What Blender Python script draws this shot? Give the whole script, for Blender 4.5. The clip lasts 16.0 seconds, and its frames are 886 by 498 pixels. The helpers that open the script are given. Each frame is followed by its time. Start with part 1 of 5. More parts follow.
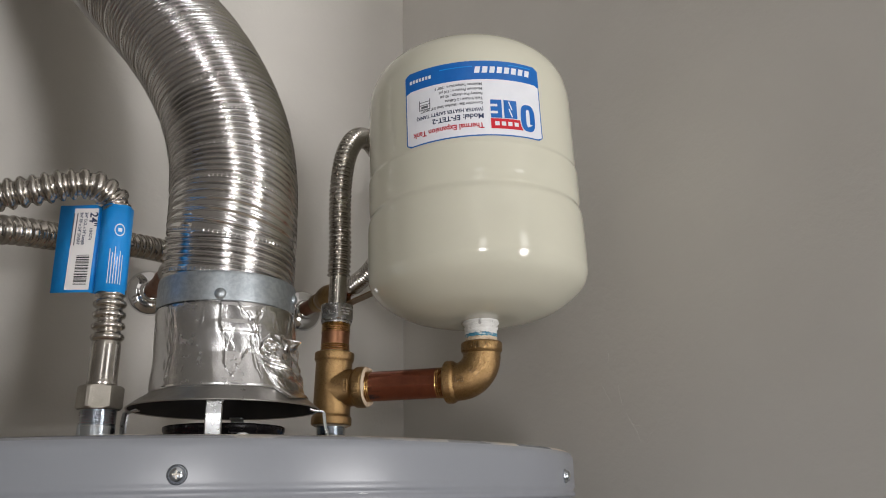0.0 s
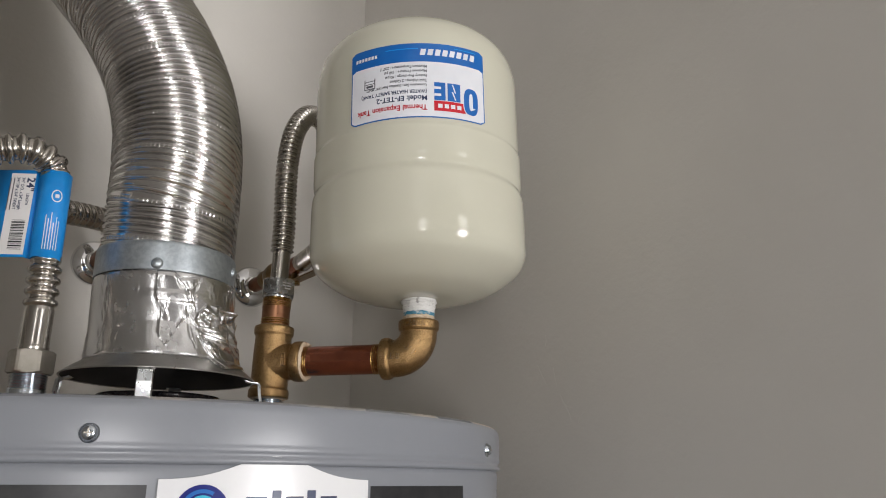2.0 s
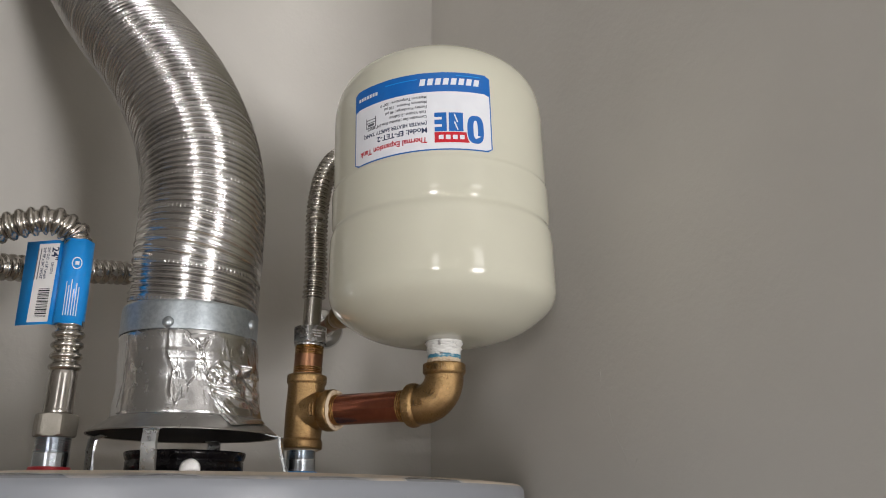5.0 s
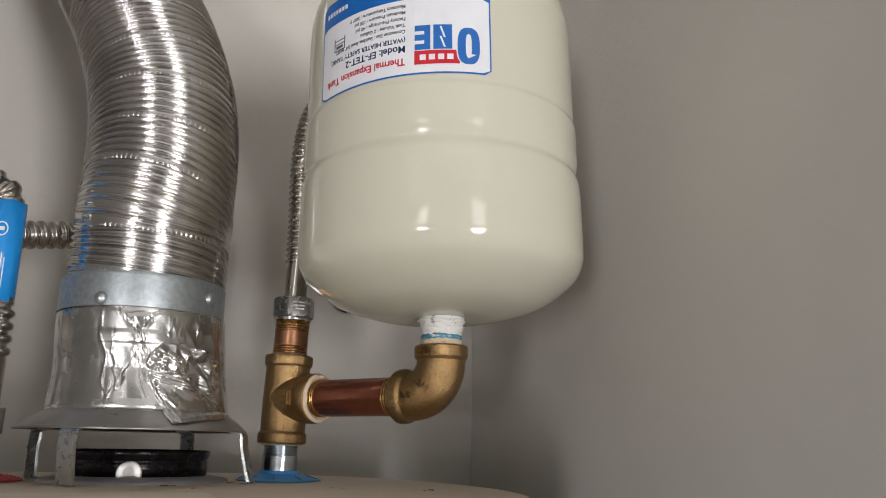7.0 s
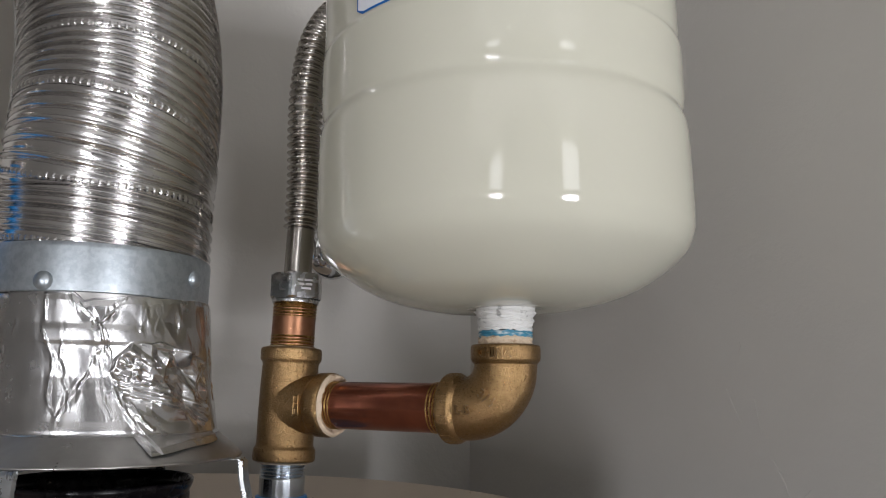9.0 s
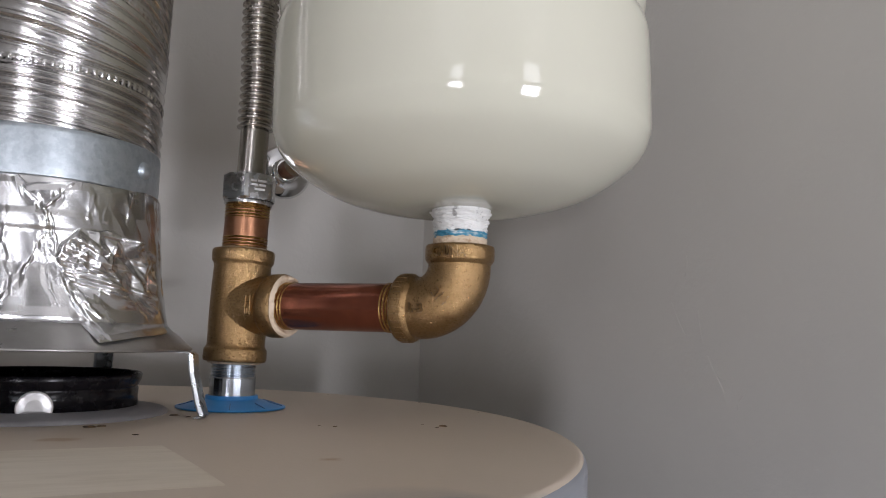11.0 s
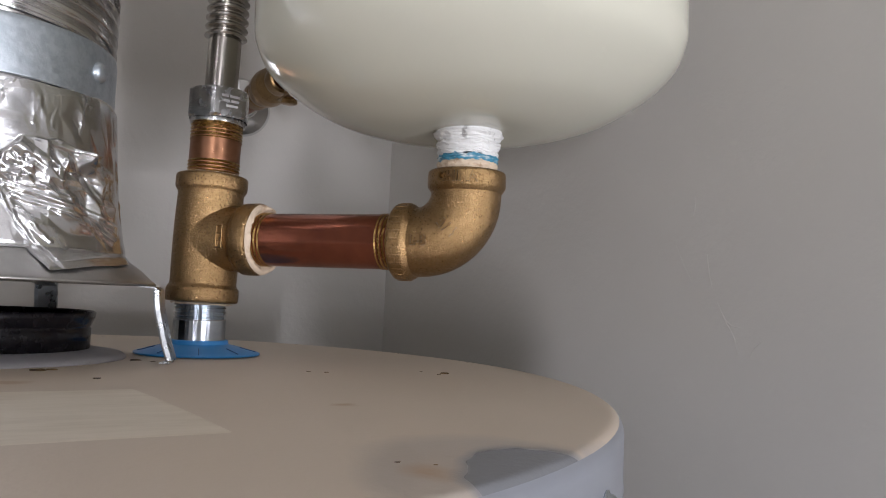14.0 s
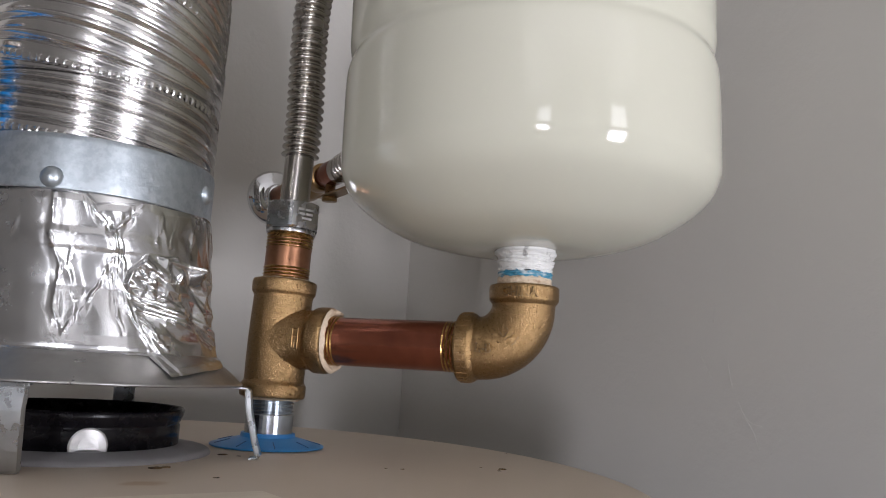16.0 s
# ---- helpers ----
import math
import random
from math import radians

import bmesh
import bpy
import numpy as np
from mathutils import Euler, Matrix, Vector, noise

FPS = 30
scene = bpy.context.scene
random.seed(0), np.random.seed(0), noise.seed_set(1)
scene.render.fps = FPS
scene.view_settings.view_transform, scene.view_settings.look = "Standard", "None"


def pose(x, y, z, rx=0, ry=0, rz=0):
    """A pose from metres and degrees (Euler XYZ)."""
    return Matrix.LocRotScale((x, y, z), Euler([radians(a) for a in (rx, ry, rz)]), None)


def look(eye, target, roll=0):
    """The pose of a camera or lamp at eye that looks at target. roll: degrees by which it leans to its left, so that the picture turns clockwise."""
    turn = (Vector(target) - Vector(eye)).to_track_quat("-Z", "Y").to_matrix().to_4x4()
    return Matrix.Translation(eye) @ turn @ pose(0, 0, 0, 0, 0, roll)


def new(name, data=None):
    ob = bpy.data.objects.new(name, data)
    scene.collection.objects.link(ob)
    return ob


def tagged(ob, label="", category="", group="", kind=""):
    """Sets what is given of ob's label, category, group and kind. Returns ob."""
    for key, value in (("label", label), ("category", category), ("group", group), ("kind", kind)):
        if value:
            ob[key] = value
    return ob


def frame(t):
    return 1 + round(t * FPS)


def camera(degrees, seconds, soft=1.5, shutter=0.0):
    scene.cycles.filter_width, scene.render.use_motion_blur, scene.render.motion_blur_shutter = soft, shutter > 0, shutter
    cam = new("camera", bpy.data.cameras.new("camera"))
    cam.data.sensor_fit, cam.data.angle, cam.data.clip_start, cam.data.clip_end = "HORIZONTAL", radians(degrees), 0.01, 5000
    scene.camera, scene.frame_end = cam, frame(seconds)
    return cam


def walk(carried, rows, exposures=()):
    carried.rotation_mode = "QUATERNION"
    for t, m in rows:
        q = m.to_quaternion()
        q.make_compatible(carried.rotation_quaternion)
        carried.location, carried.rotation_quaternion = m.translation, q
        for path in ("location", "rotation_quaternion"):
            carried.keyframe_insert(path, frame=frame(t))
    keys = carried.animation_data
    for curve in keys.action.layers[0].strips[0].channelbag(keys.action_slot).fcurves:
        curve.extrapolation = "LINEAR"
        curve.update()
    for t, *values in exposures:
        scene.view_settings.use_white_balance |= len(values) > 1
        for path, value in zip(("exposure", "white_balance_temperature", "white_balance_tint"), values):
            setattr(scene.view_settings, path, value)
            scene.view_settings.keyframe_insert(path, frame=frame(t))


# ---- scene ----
cam = camera(61.1, 16.0, soft=1.0)
PATH = [  # seconds, eye, target, roll
    (0, (0.1044, 0.0916, 1.5006), (1.2556, 1.7551, 2.1673), -1.1),
    (0.5, (0.098, 0.0735, 1.5059), (1.2673, 1.7178, 2.1854), -1.3),
    (1, (0.099, 0.0639, 1.5048), (1.2695, 1.7136, 2.1715), -0.9),
    (1.5, (0.1086, 0.0628, 1.4942), (1.3046, 1.704, 2.1375), -0.3),
    (2, (0.1203, 0.0692, 1.491), (1.3483, 1.6912, 2.1215), 0.2),
    (2.5, (0.1108, 0.0852, 1.4963), (1.3589, 1.6848, 2.146), 0.2),
    (3, (0.0948, 0.0948, 1.4963), (1.3249, 1.6955, 2.1769), 0.0),
    (3.2, (0.0958, 0.0916, 1.5027), (1.3131, 1.6944, 2.1992), -0.2),
    (5.3, (0.2801, 0.0224, 1.5166), (1.0277, 1.9021, 2.1843), 0.2),
    (5.5, (0.3088, 0.017, 1.5144), (0.9894, 1.9276, 2.1683), 0.5),
    (6, (0.3387, 0.0319, 1.5059), (0.9415, 1.9852, 2.1055), 0.5),
    (6.5, (0.3514, 0.0873, 1.5357), (0.9223, 2.0608, 2.098), 0.9),
    (7, (0.3536, 0.1235, 1.5634), (0.9691, 2.0895, 2.1055), 1.0),
    (7.5, (0.3206, 0.1757, 1.5922), (1.0437, 2.1044, 2.1364), 0.6),
    (8, (0.3227, 0.2236, 1.5975), (1.1161, 2.1311, 2.1172), 0.3),
    (8.2, (0.3227, 0.2396, 1.6081), (1.0895, 2.1662, 2.097), 0.7),
    (10.3, (0.3238, 0.2684, 1.5964), (1.2279, 2.1705, 1.9149), 0.7),
    (10.5, (0.3259, 0.2662, 1.5911), (1.2301, 2.1694, 1.901), 1.1),
    (11, (0.3227, 0.2662, 1.5826), (1.2673, 2.1598, 1.8265), 1.8),
    (11.5, (0.3216, 0.3067, 1.5517), (1.2695, 2.2056, 1.7306), 2.5),
    (12, (0.3206, 0.2982, 1.556), (1.3068, 2.1801, 1.7083), 2.8),
    (12.5, (0.3216, 0.2907, 1.5719), (1.3664, 2.1417, 1.7072), 2.8),
    (13, (0.3238, 0.3035, 1.5762), (1.4164, 2.1268, 1.7147), 2.5),
    (13.5, (0.312, 0.3206, 1.5645), (1.4164, 2.1353, 1.7029), 2.4),
    (14, (0.3163, 0.3227, 1.5687), (1.4239, 2.1353, 1.7189), 2.4),
    (14.5, (0.3184, 0.3216, 1.5794), (1.4324, 2.13, 1.7487), 2.6),
    (15, (0.3057, 0.3067, 1.5911), (1.4271, 2.1044, 1.8073), 3.0),
    (15.5, (0.2705, 0.3174, 1.5858), (1.3994, 2.1044, 1.8488), 3.3),
    (16, (0.2556, 0.3099, 1.5837), (1.4005, 2.0736, 1.9245), 3.3),
]
EXPOSURES = [(0.0, -0.06, 6660, 12), (7.0, -0.05, 6700, 12), (8.2, -0.05, 6460, 12), (10.5, 0.08, 6160, 16), (13.0, 0.38, 6160, 16), (16.0, 0.24, 6160, 16)]
walk(cam, [(t, look(eye, target, roll)) for t, eye, target, roll in PATH], EXPOSURES)

# ---- world and light ----
world = bpy.data.worlds.new("world")
scene.world = world
world.use_nodes = True
wn = world.node_tree.nodes
sky = wn.new("ShaderNodeTexSky")
sky.sky_type = "NISHITA"
sky.sun_disc = False
sky.sun_elevation, sky.sun_rotation = radians(40), radians(20)
world.node_tree.links.new(sky.outputs[0], wn["Background"].inputs[0])
wn["Background"].inputs[1].default_value = 0.1

SOUTH = -2.6
WINDOWS = [(-1.45, 0.60, 0.62, 2.88), (1.11, 0.60, 0.62, 2.88)]  # centre x, width, sill and head
SASH, TRANSOM = 1.50, 2.15  # slatted sash below the first height, shaded transom above the second


def window_lamp(x, width, low, high, watts, colour, rise=0.0):
    """Daylight in a window's opening; rise tilts it up, as slats throw it at the ceiling."""
    lamp = bpy.data.lights.new("window_daylight", "AREA")
    lamp.shape, lamp.size, lamp.size_y = "RECTANGLE", width, high - low
    lamp.energy, lamp.color = watts, colour
    ob = new("window_daylight", lamp)
    ob.matrix_world = look((x, SOUTH - 0.10, (low + high) / 2), (x, SOUTH + 1, (low + high) / 2 + rise))
    return ob


SLATS = 5
for (x, w, low, high), clear, shaded in zip(WINDOWS, (78, 90), (7, 7)):
    gap = (SASH - low) / SLATS
    for k in range(SLATS):
        window_lamp(x, w, low + gap * k + 0.02, low + gap * (k + 1) - 0.02, clear / SLATS, (0.97, 0.98, 1.0), 1.3)
    window_lamp(x, w, TRANSOM, high, shaded, (1.0, 0.985, 0.955))


# ---- materials ----
def material(name, colour, rough=0.5, metal=0.0, tint=None, tint_scale=8.0, tint_low=0.4, tint_high=0.7, grain=0.0, grain_scale=300.0,
             wave=0.0, wave_scale=20.0, rough_vary=0.0, coat=0.0, stretch=(1, 1, 1), spec=0.5, random=0.0):
    m = bpy.data.materials.new(name)
    m.use_nodes = True
    n, l = m.node_tree.nodes, m.node_tree.links
    b = n["Principled BSDF"]
    b.inputs["Base Color"].default_value = (*colour, 1)
    b.inputs["Roughness"].default_value = rough
    b.inputs["Metallic"].default_value = metal
    b.inputs["Coat Weight"].default_value = coat
    b.inputs["Coat Roughness"].default_value = 0.06
    b.inputs["Specular IOR Level"].default_value = spec
    co = n.new("ShaderNodeTexCoord")
    mp = n.new("ShaderNodeMapping")
    mp.inputs["Scale"].default_value = stretch
    l.new(co.outputs["Object"], mp.inputs[0])

    def noise_tex(scale, detail=4.0, rough_detail=0.6):
        t = n.new("ShaderNodeTexNoise")
        t.inputs["Scale"].default_value, t.inputs["Detail"].default_value, t.inputs["Roughness"].default_value = scale, detail, rough_detail
        l.new(mp.outputs[0], t.inputs["Vector"])
        return t

    base = None
    if tint:
        t = noise_tex(tint_scale)
        r = n.new("ShaderNodeMapRange")
        r.inputs[1].default_value, r.inputs[2].default_value = tint_low, tint_high
        l.new(t.outputs["Fac"], r.inputs[0])
        x = n.new("ShaderNodeMix")
        x.data_type = "RGBA"
        l.new(r.outputs[0], x.inputs[0])
        x.inputs[6].default_value, x.inputs[7].default_value = (*colour, 1), (*tint, 1)
        l.new(x.outputs[2], b.inputs["Base Color"])
        base = x
    if rough_vary:
        t = noise_tex(tint_scale * 2.3)
        r = n.new("ShaderNodeMapRange")
        r.inputs[1].default_value, r.inputs[2].default_value = 0.3, 0.7
        r.inputs[3].default_value, r.inputs[4].default_value = max(0.02, rough - rough_vary), rough + rough_vary
        l.new(t.outputs["Fac"], r.inputs[0])
        l.new(r.outputs[0], b.inputs["Roughness"])
    last = None
    for strength, scale, dist in ((wave, wave_scale, 0.01), (grain, grain_scale, 0.001)):
        if not strength:
            continue
        t = noise_tex(scale, 3.0)
        bump = n.new("ShaderNodeBump")
        bump.inputs["Strength"].default_value, bump.inputs["Distance"].default_value = strength, dist
        l.new(t.outputs["Fac"], bump.inputs["Height"])
        if last:
            l.new(last.outputs[0], bump.inputs["Normal"])
        last = bump
    if last:
        l.new(last.outputs[0], b.inputs["Normal"])
    return m


M_WALL = material("painted_drywall", (0.63, 0.605, 0.56), 0.62, tint=(0.59, 0.565, 0.52), tint_scale=3, grain=0.35, grain_scale=160, wave=0.05, wave_scale=14)
M_FLOOR = material("concrete", (0.10, 0.095, 0.088), 0.7, tint=(0.07, 0.066, 0.06), tint_scale=5, grain=0.3, grain_scale=120)
M_CEIL = material("ceiling_paint", (0.82, 0.80, 0.77), 0.8, tint=(0.78, 0.76, 0.73), tint_scale=2, grain=0.4, grain_scale=90)
# paint of the unseen room walls, kept dark to hold down bounced light
M_ROOM = material("dark_room_paint", (0.30, 0.285, 0.265), 0.7, tint=(0.26, 0.248, 0.23), tint_scale=1.5, grain=0.2, grain_scale=90)
M_FRAME = material("white_frame_paint", (0.78, 0.77, 0.74), 0.4, tint=(0.72, 0.71, 0.68), tint_scale=12)
# dim paint of the added wall that screens the left window
M_SCREEN = material("screen_wall_paint", (0.34, 0.325, 0.30), 0.65, tint=(0.30, 0.285, 0.265), tint_scale=2, grain=0.3, grain_scale=120)
M_ENAMEL = material("grey_enamel", (0.235, 0.246, 0.268), 0.32, tint=(0.222, 0.232, 0.252), tint_scale=6, tint_low=0.2, tint_high=0.8, wave=0.006, wave_scale=14, rough_vary=0.03)
M_CREAM = material("cream_enamel", (0.575, 0.56, 0.455), 0.05, tint=(0.555, 0.54, 0.44), tint_scale=7, wave=0.010, wave_scale=30, rough_vary=0.015, spec=0.42)
M_GALV = material("galvanised_steel", (0.42, 0.455, 0.475), 0.42, 0.88, tint=(0.35, 0.385, 0.405), tint_scale=260, tint_low=0.42, tint_high=0.58, rough_vary=0.12, grain=0.08, grain_scale=420)
M_HOOD = material("dull_hood_steel", (0.40, 0.39, 0.37), 0.36, 0.9, tint=(0.31, 0.30, 0.28), tint_scale=30, rough_vary=0.1)
M_DUCT = material("aluminium_duct", (0.71, 0.695, 0.68), 0.18, 1.0, tint=(0.60, 0.585, 0.57), tint_scale=25, rough_vary=0.05, grain=0.03, grain_scale=700)
M_FOIL = material("foil_tape", (0.61, 0.605, 0.60), 0.24, 1.0, tint=(0.54, 0.535, 0.53), tint_scale=30, rough_vary=0.05, grain=0.03, grain_scale=300)
M_STAINLESS = material("stainless_steel", (0.50, 0.47, 0.43), 0.25, 1.0, tint=(0.40, 0.37, 0.33), tint_scale=12, rough_vary=0.05)
M_NUT = material("plated_nut_steel", (0.62, 0.62, 0.62), 0.24, 1.0, tint=(0.46, 0.46, 0.46), tint_scale=90, rough_vary=0.08, grain=0.05, grain_scale=500)
M_DULLNUT = material("dull_nut_steel", (0.33, 0.305, 0.265), 0.45, 0.9, tint=(0.30, 0.28, 0.24), tint_scale=90, rough_vary=0.08, grain=0.15, grain_scale=600)
M_CHROME = material("chrome", (0.78, 0.78, 0.78), 0.06, 1.0, tint=(0.70, 0.70, 0.70), tint_scale=20, rough_vary=0.03)
M_BRASS = material("cast_brass", (0.365, 0.233, 0.106), 0.30, 1.0, tint=(0.275, 0.172, 0.077), tint_scale=420, rough_vary=0.05, grain=0.52, grain_scale=1500)
# dark copy of the cast brass; carries shade on the valve and raised marks
M_BRASS_SHADE = material("shaded_brass", (0.275, 0.175, 0.078), 0.34, 1.0, tint=(0.22, 0.138, 0.062), tint_scale=200, rough_vary=0.08)
M_THREAD = material("cut_brass_thread", (0.50, 0.32, 0.11), 0.25, 1.0, tint=(0.34, 0.19, 0.07), tint_scale=120, rough_vary=0.06)
M_COPPER = material("dark_red_pipe", (0.285, 0.092, 0.050), 0.20, 0.85, tint=(0.20, 0.062, 0.036), tint_scale=70, rough_vary=0.07, grain=0.05, grain_scale=500, stretch=(1, 1, 1))
M_COPPER_NEW = material("bright_copper", (0.37, 0.18, 0.10), 0.34, 1.0, tint=(0.24, 0.115, 0.062), tint_scale=70, rough_vary=0.08)
M_COPPER_DULL = material("dull_copper", (0.30, 0.12, 0.06), 0.38, 0.9, tint=(0.18, 0.08, 0.05), tint_scale=70, rough_vary=0.1)
M_ZINC = material("zinc_plate", (0.60, 0.64, 0.68), 0.22, 1.0, tint=(0.44, 0.48, 0.52), tint_scale=60, rough_vary=0.06)
M_BLUEPLASTIC = material("blue_plastic", (0.04, 0.25, 0.60), 0.38, tint=(0.05, 0.29, 0.65), tint_scale=50)
# darker copy of the collar blue, for the shade in its slots
M_BLUESLOT = material("shaded_blue_plastic", (0.012, 0.08, 0.25), 0.5, tint=(0.016, 0.10, 0.29), tint_scale=50)
M_REDPLASTIC = material("red_plastic", (0.50, 0.03, 0.04), 0.4, tint=(0.42, 0.03, 0.04), tint_scale=50)
M_BLACK = material("black_enamel", (0.007, 0.006, 0.008), 0.24, tint=(0.014, 0.012, 0.013), tint_scale=60, rough_vary=0.1, spec=0.3)
# near-black steel that carries the shade inside the hood skirt
M_LINING_SHADE = material("shade_dark_steel", (0.026, 0.023, 0.021), 0.6, 0.2, tint=(0.014, 0.012, 0.011), tint_scale=25, grain=0.2, grain_scale=300)
M_GASKET = material("grey_gasket", (0.38, 0.37, 0.38), 0.6, tint=(0.32, 0.31, 0.32), tint_scale=40)
M_DOPE = material("cream_sealant", (0.58, 0.46, 0.33), 0.6, tint=(0.34, 0.22, 0.13), tint_scale=220, tint_low=0.52, tint_high=0.68, grain=0.5, grain_scale=700)
M_TAPE = material("white_thread_tape", (0.68, 0.67, 0.64), 0.45, tint=(0.30, 0.29, 0.27), tint_scale=150, tint_low=0.60, tint_high=0.68, grain=0.4, grain_scale=500)
M_BLUEDOPE = material("blue_sealant", (0.05, 0.215, 0.31), 0.5, tint=(0.64, 0.66, 0.64), tint_scale=150, tint_low=0.52, tint_high=0.62, stretch=(0.5, 0.5, 2.4), grain=0.3, grain_scale=600)
M_LABEL = material("white_label", (0.74, 0.75, 0.78), 0.30, tint=(0.70, 0.71, 0.75), tint_scale=60)
M_BLUEINK = material("blue_print", (0.004, 0.115, 0.42), 0.28, tint=(0.006, 0.13, 0.45), tint_scale=80)
M_REDINK = material("red_print", (0.55, 0.006, 0.02), 0.32, tint=(0.50, 0.006, 0.02), tint_scale=80)
M_DARKINK = material("dark_print", (0.02, 0.035, 0.09), 0.35, tint=(0.03, 0.045, 0.10), tint_scale=80)
M_GREYINK = material("grey_print", (0.10, 0.105, 0.12), 0.35, tint=(0.13, 0.135, 0.15), tint_scale=80)
M_TAGBLUE = material("blue_tag_film", (0.004, 0.25, 0.68), 0.30, tint=(0.006, 0.28, 0.72), tint_scale=60, wave=0.04, wave_scale=60)
M_TAGWHITE = material("white_sticker", (0.78, 0.76, 0.75), 0.4, tint=(0.74, 0.72, 0.71), tint_scale=60)
M_BLACKINK = material("black_print", (0.015, 0.015, 0.017), 0.4, tint=(0.03, 0.03, 0.03), tint_scale=80)
M_STRAP = material("zinc_strap", (0.49, 0.505, 0.51), 0.30, 1.0, tint=(0.41, 0.425, 0.43), tint_scale=90, rough_vary=0.07, grain=0.05, grain_scale=300)
M_TAB = material("satin_tab_steel", (0.80, 0.79, 0.78), 0.38, 1.0, tint=(0.70, 0.69, 0.68), tint_scale=200, rough_vary=0.06)
M_BADGE = material("white_badge", (0.80, 0.80, 0.80), 0.2, tint=(0.77, 0.77, 0.78), tint_scale=30, coat=0.3)
M_NAVY = material("navy_print", (0.01, 0.015, 0.16), 0.25, tint=(0.01, 0.02, 0.2), tint_scale=60)
M_CYAN = material("cyan_print", (0.05, 0.45, 0.62), 0.25, tint=(0.05, 0.5, 0.66), tint_scale=60)
M_DEBRIS = material("brown_debris", (0.06, 0.04, 0.025), 0.8, tint=(0.25, 0.15, 0.05), tint_scale=200)
M_PAPER = material("tan_sticker", (0.74, 0.66, 0.54), 0.5, tint=(0.66, 0.58, 0.46), tint_scale=40, stretch=(1, 5, 1))


def top_material():
    """Grey enamel lid under a tan film of settled dust that is worn away near the rim."""
    m = material("dusty_lid", (0.46, 0.385, 0.30), 0.42, grain=0.12, grain_scale=420)
    n, l = m.node_tree.nodes, m.node_tree.links
    b = n["Principled BSDF"]
    co = n.new("ShaderNodeTexCoord")
    sep = n.new("ShaderNodeSeparateXYZ")
    l.new(co.outputs["Object"], sep.inputs[0])
    flat = n.new("ShaderNodeCombineXYZ")
    l.new(sep.outputs[0], flat.inputs[0])
    l.new(sep.outputs[1], flat.inputs[1])
    far = n.new("ShaderNodeVectorMath")
    far.operation = "LENGTH"
    l.new(flat.outputs[0], far.inputs[0])
    wob = n.new("ShaderNodeTexNoise")
    wob.inputs["Scale"].default_value, wob.inputs["Detail"].default_value = 16, 3
    l.new(flat.outputs[0], wob.inputs["Vector"])
    add = n.new("ShaderNodeMath")
    add.operation = "MULTIPLY_ADD"
    l.new(wob.outputs["Fac"], add.inputs[0])
    add.inputs[1].default_value = 0.07
    # the rim is worn bare towards the open side, still dusty by the wall
    lean = n.new("ShaderNodeMath")
    lean.operation = "MULTIPLY_ADD"
    l.new(sep.outputs[0], lean.inputs[0])
    lean.inputs[1].default_value = -0.12
    l.new(far.outputs["Value"], lean.inputs[2])
    l.new(lean.outputs[0], add.inputs[2])
    edge = n.new("ShaderNodeMapRange")
    edge.inputs[1].default_value, edge.inputs[2].default_value = 0.299, 0.313
    l.new(add.outputs[0], edge.inputs[0])

    def spot(x, y, size, blur, wobble, most=1.0, sx=1.0, sy=1.0):
        """A patch round a place on the lid, with an uneven outline: 1 inside, 0 outside."""
        off = n.new("ShaderNodeVectorMath")
        off.operation = "SUBTRACT"
        l.new(flat.outputs[0], off.inputs[0])
        off.inputs[1].default_value = (x, y, 0)
        squash = n.new("ShaderNodeVectorMath")
        squash.operation = "MULTIPLY"
        squash.inputs[1].default_value = (sx, sy, 1)
        l.new(off.outputs[0], squash.inputs[0])
        near = n.new("ShaderNodeVectorMath")
        near.operation = "LENGTH"
        l.new(squash.outputs[0], near.inputs[0])
        warp = n.new("ShaderNodeTexNoise")
        warp.inputs["Scale"].default_value, warp.inputs["Detail"].default_value = 0.7 / size, 3
        l.new(flat.outputs[0], warp.inputs["Vector"])
        out = n.new("ShaderNodeMath")
        out.operation = "MULTIPLY_ADD"
        l.new(warp.outputs["Fac"], out.inputs[0])
        out.inputs[1].default_value = wobble
        l.new(near.outputs["Value"], out.inputs[2])
        cut = n.new("ShaderNodeMapRange")
        cut.inputs[1].default_value, cut.inputs[2].default_value = size + wobble / 2 - blur, size + wobble / 2 + blur
        cut.inputs[3].default_value, cut.inputs[4].default_value = most, 0
        l.new(out.outputs[0], cut.inputs[0])
        return cut.outputs[0]

    def most_of(a, b):
        mx = n.new("ShaderNodeMath")
        mx.operation = "MAXIMUM"
        l.new(a, mx.inputs[0])
        l.new(b, mx.inputs[1])
        return mx.outputs[0]

    # the dust is half rubbed off round a bare blotch at the rim
    bare = most_of(edge.outputs[0], most_of(spot(0.110, -0.262, 0.0405, 0.0045, 0.024, 0.34), spot(0.119, -0.262, 0.0290, 0.0030, 0.026)))
    stain = n.new("ShaderNodeTexNoise")
    stain.inputs["Scale"].default_value, stain.inputs["Detail"].default_value = 9, 5
    l.new(flat.outputs[0], stain.inputs["Vector"])
    dust = n.new("ShaderNodeMix")
    dust.data_type = "RGBA"
    dust.inputs[6].default_value, dust.inputs[7].default_value = (0.66, 0.56, 0.45, 1), (0.57, 0.48, 0.385, 1)
    l.new(stain.outputs["Fac"], dust.inputs[0])
    mix = n.new("ShaderNodeMix")
    mix.data_type = "RGBA"
    l.new(bare, mix.inputs[0])
    l.new(dust.outputs[2], mix.inputs[6])
    mix.inputs[7].default_value = (0.222, 0.228, 0.245, 1)
    # small rust stains
    rusty = spot(0.0868, -0.2495, 0.0045, 0.003, 0.006, 0.55)
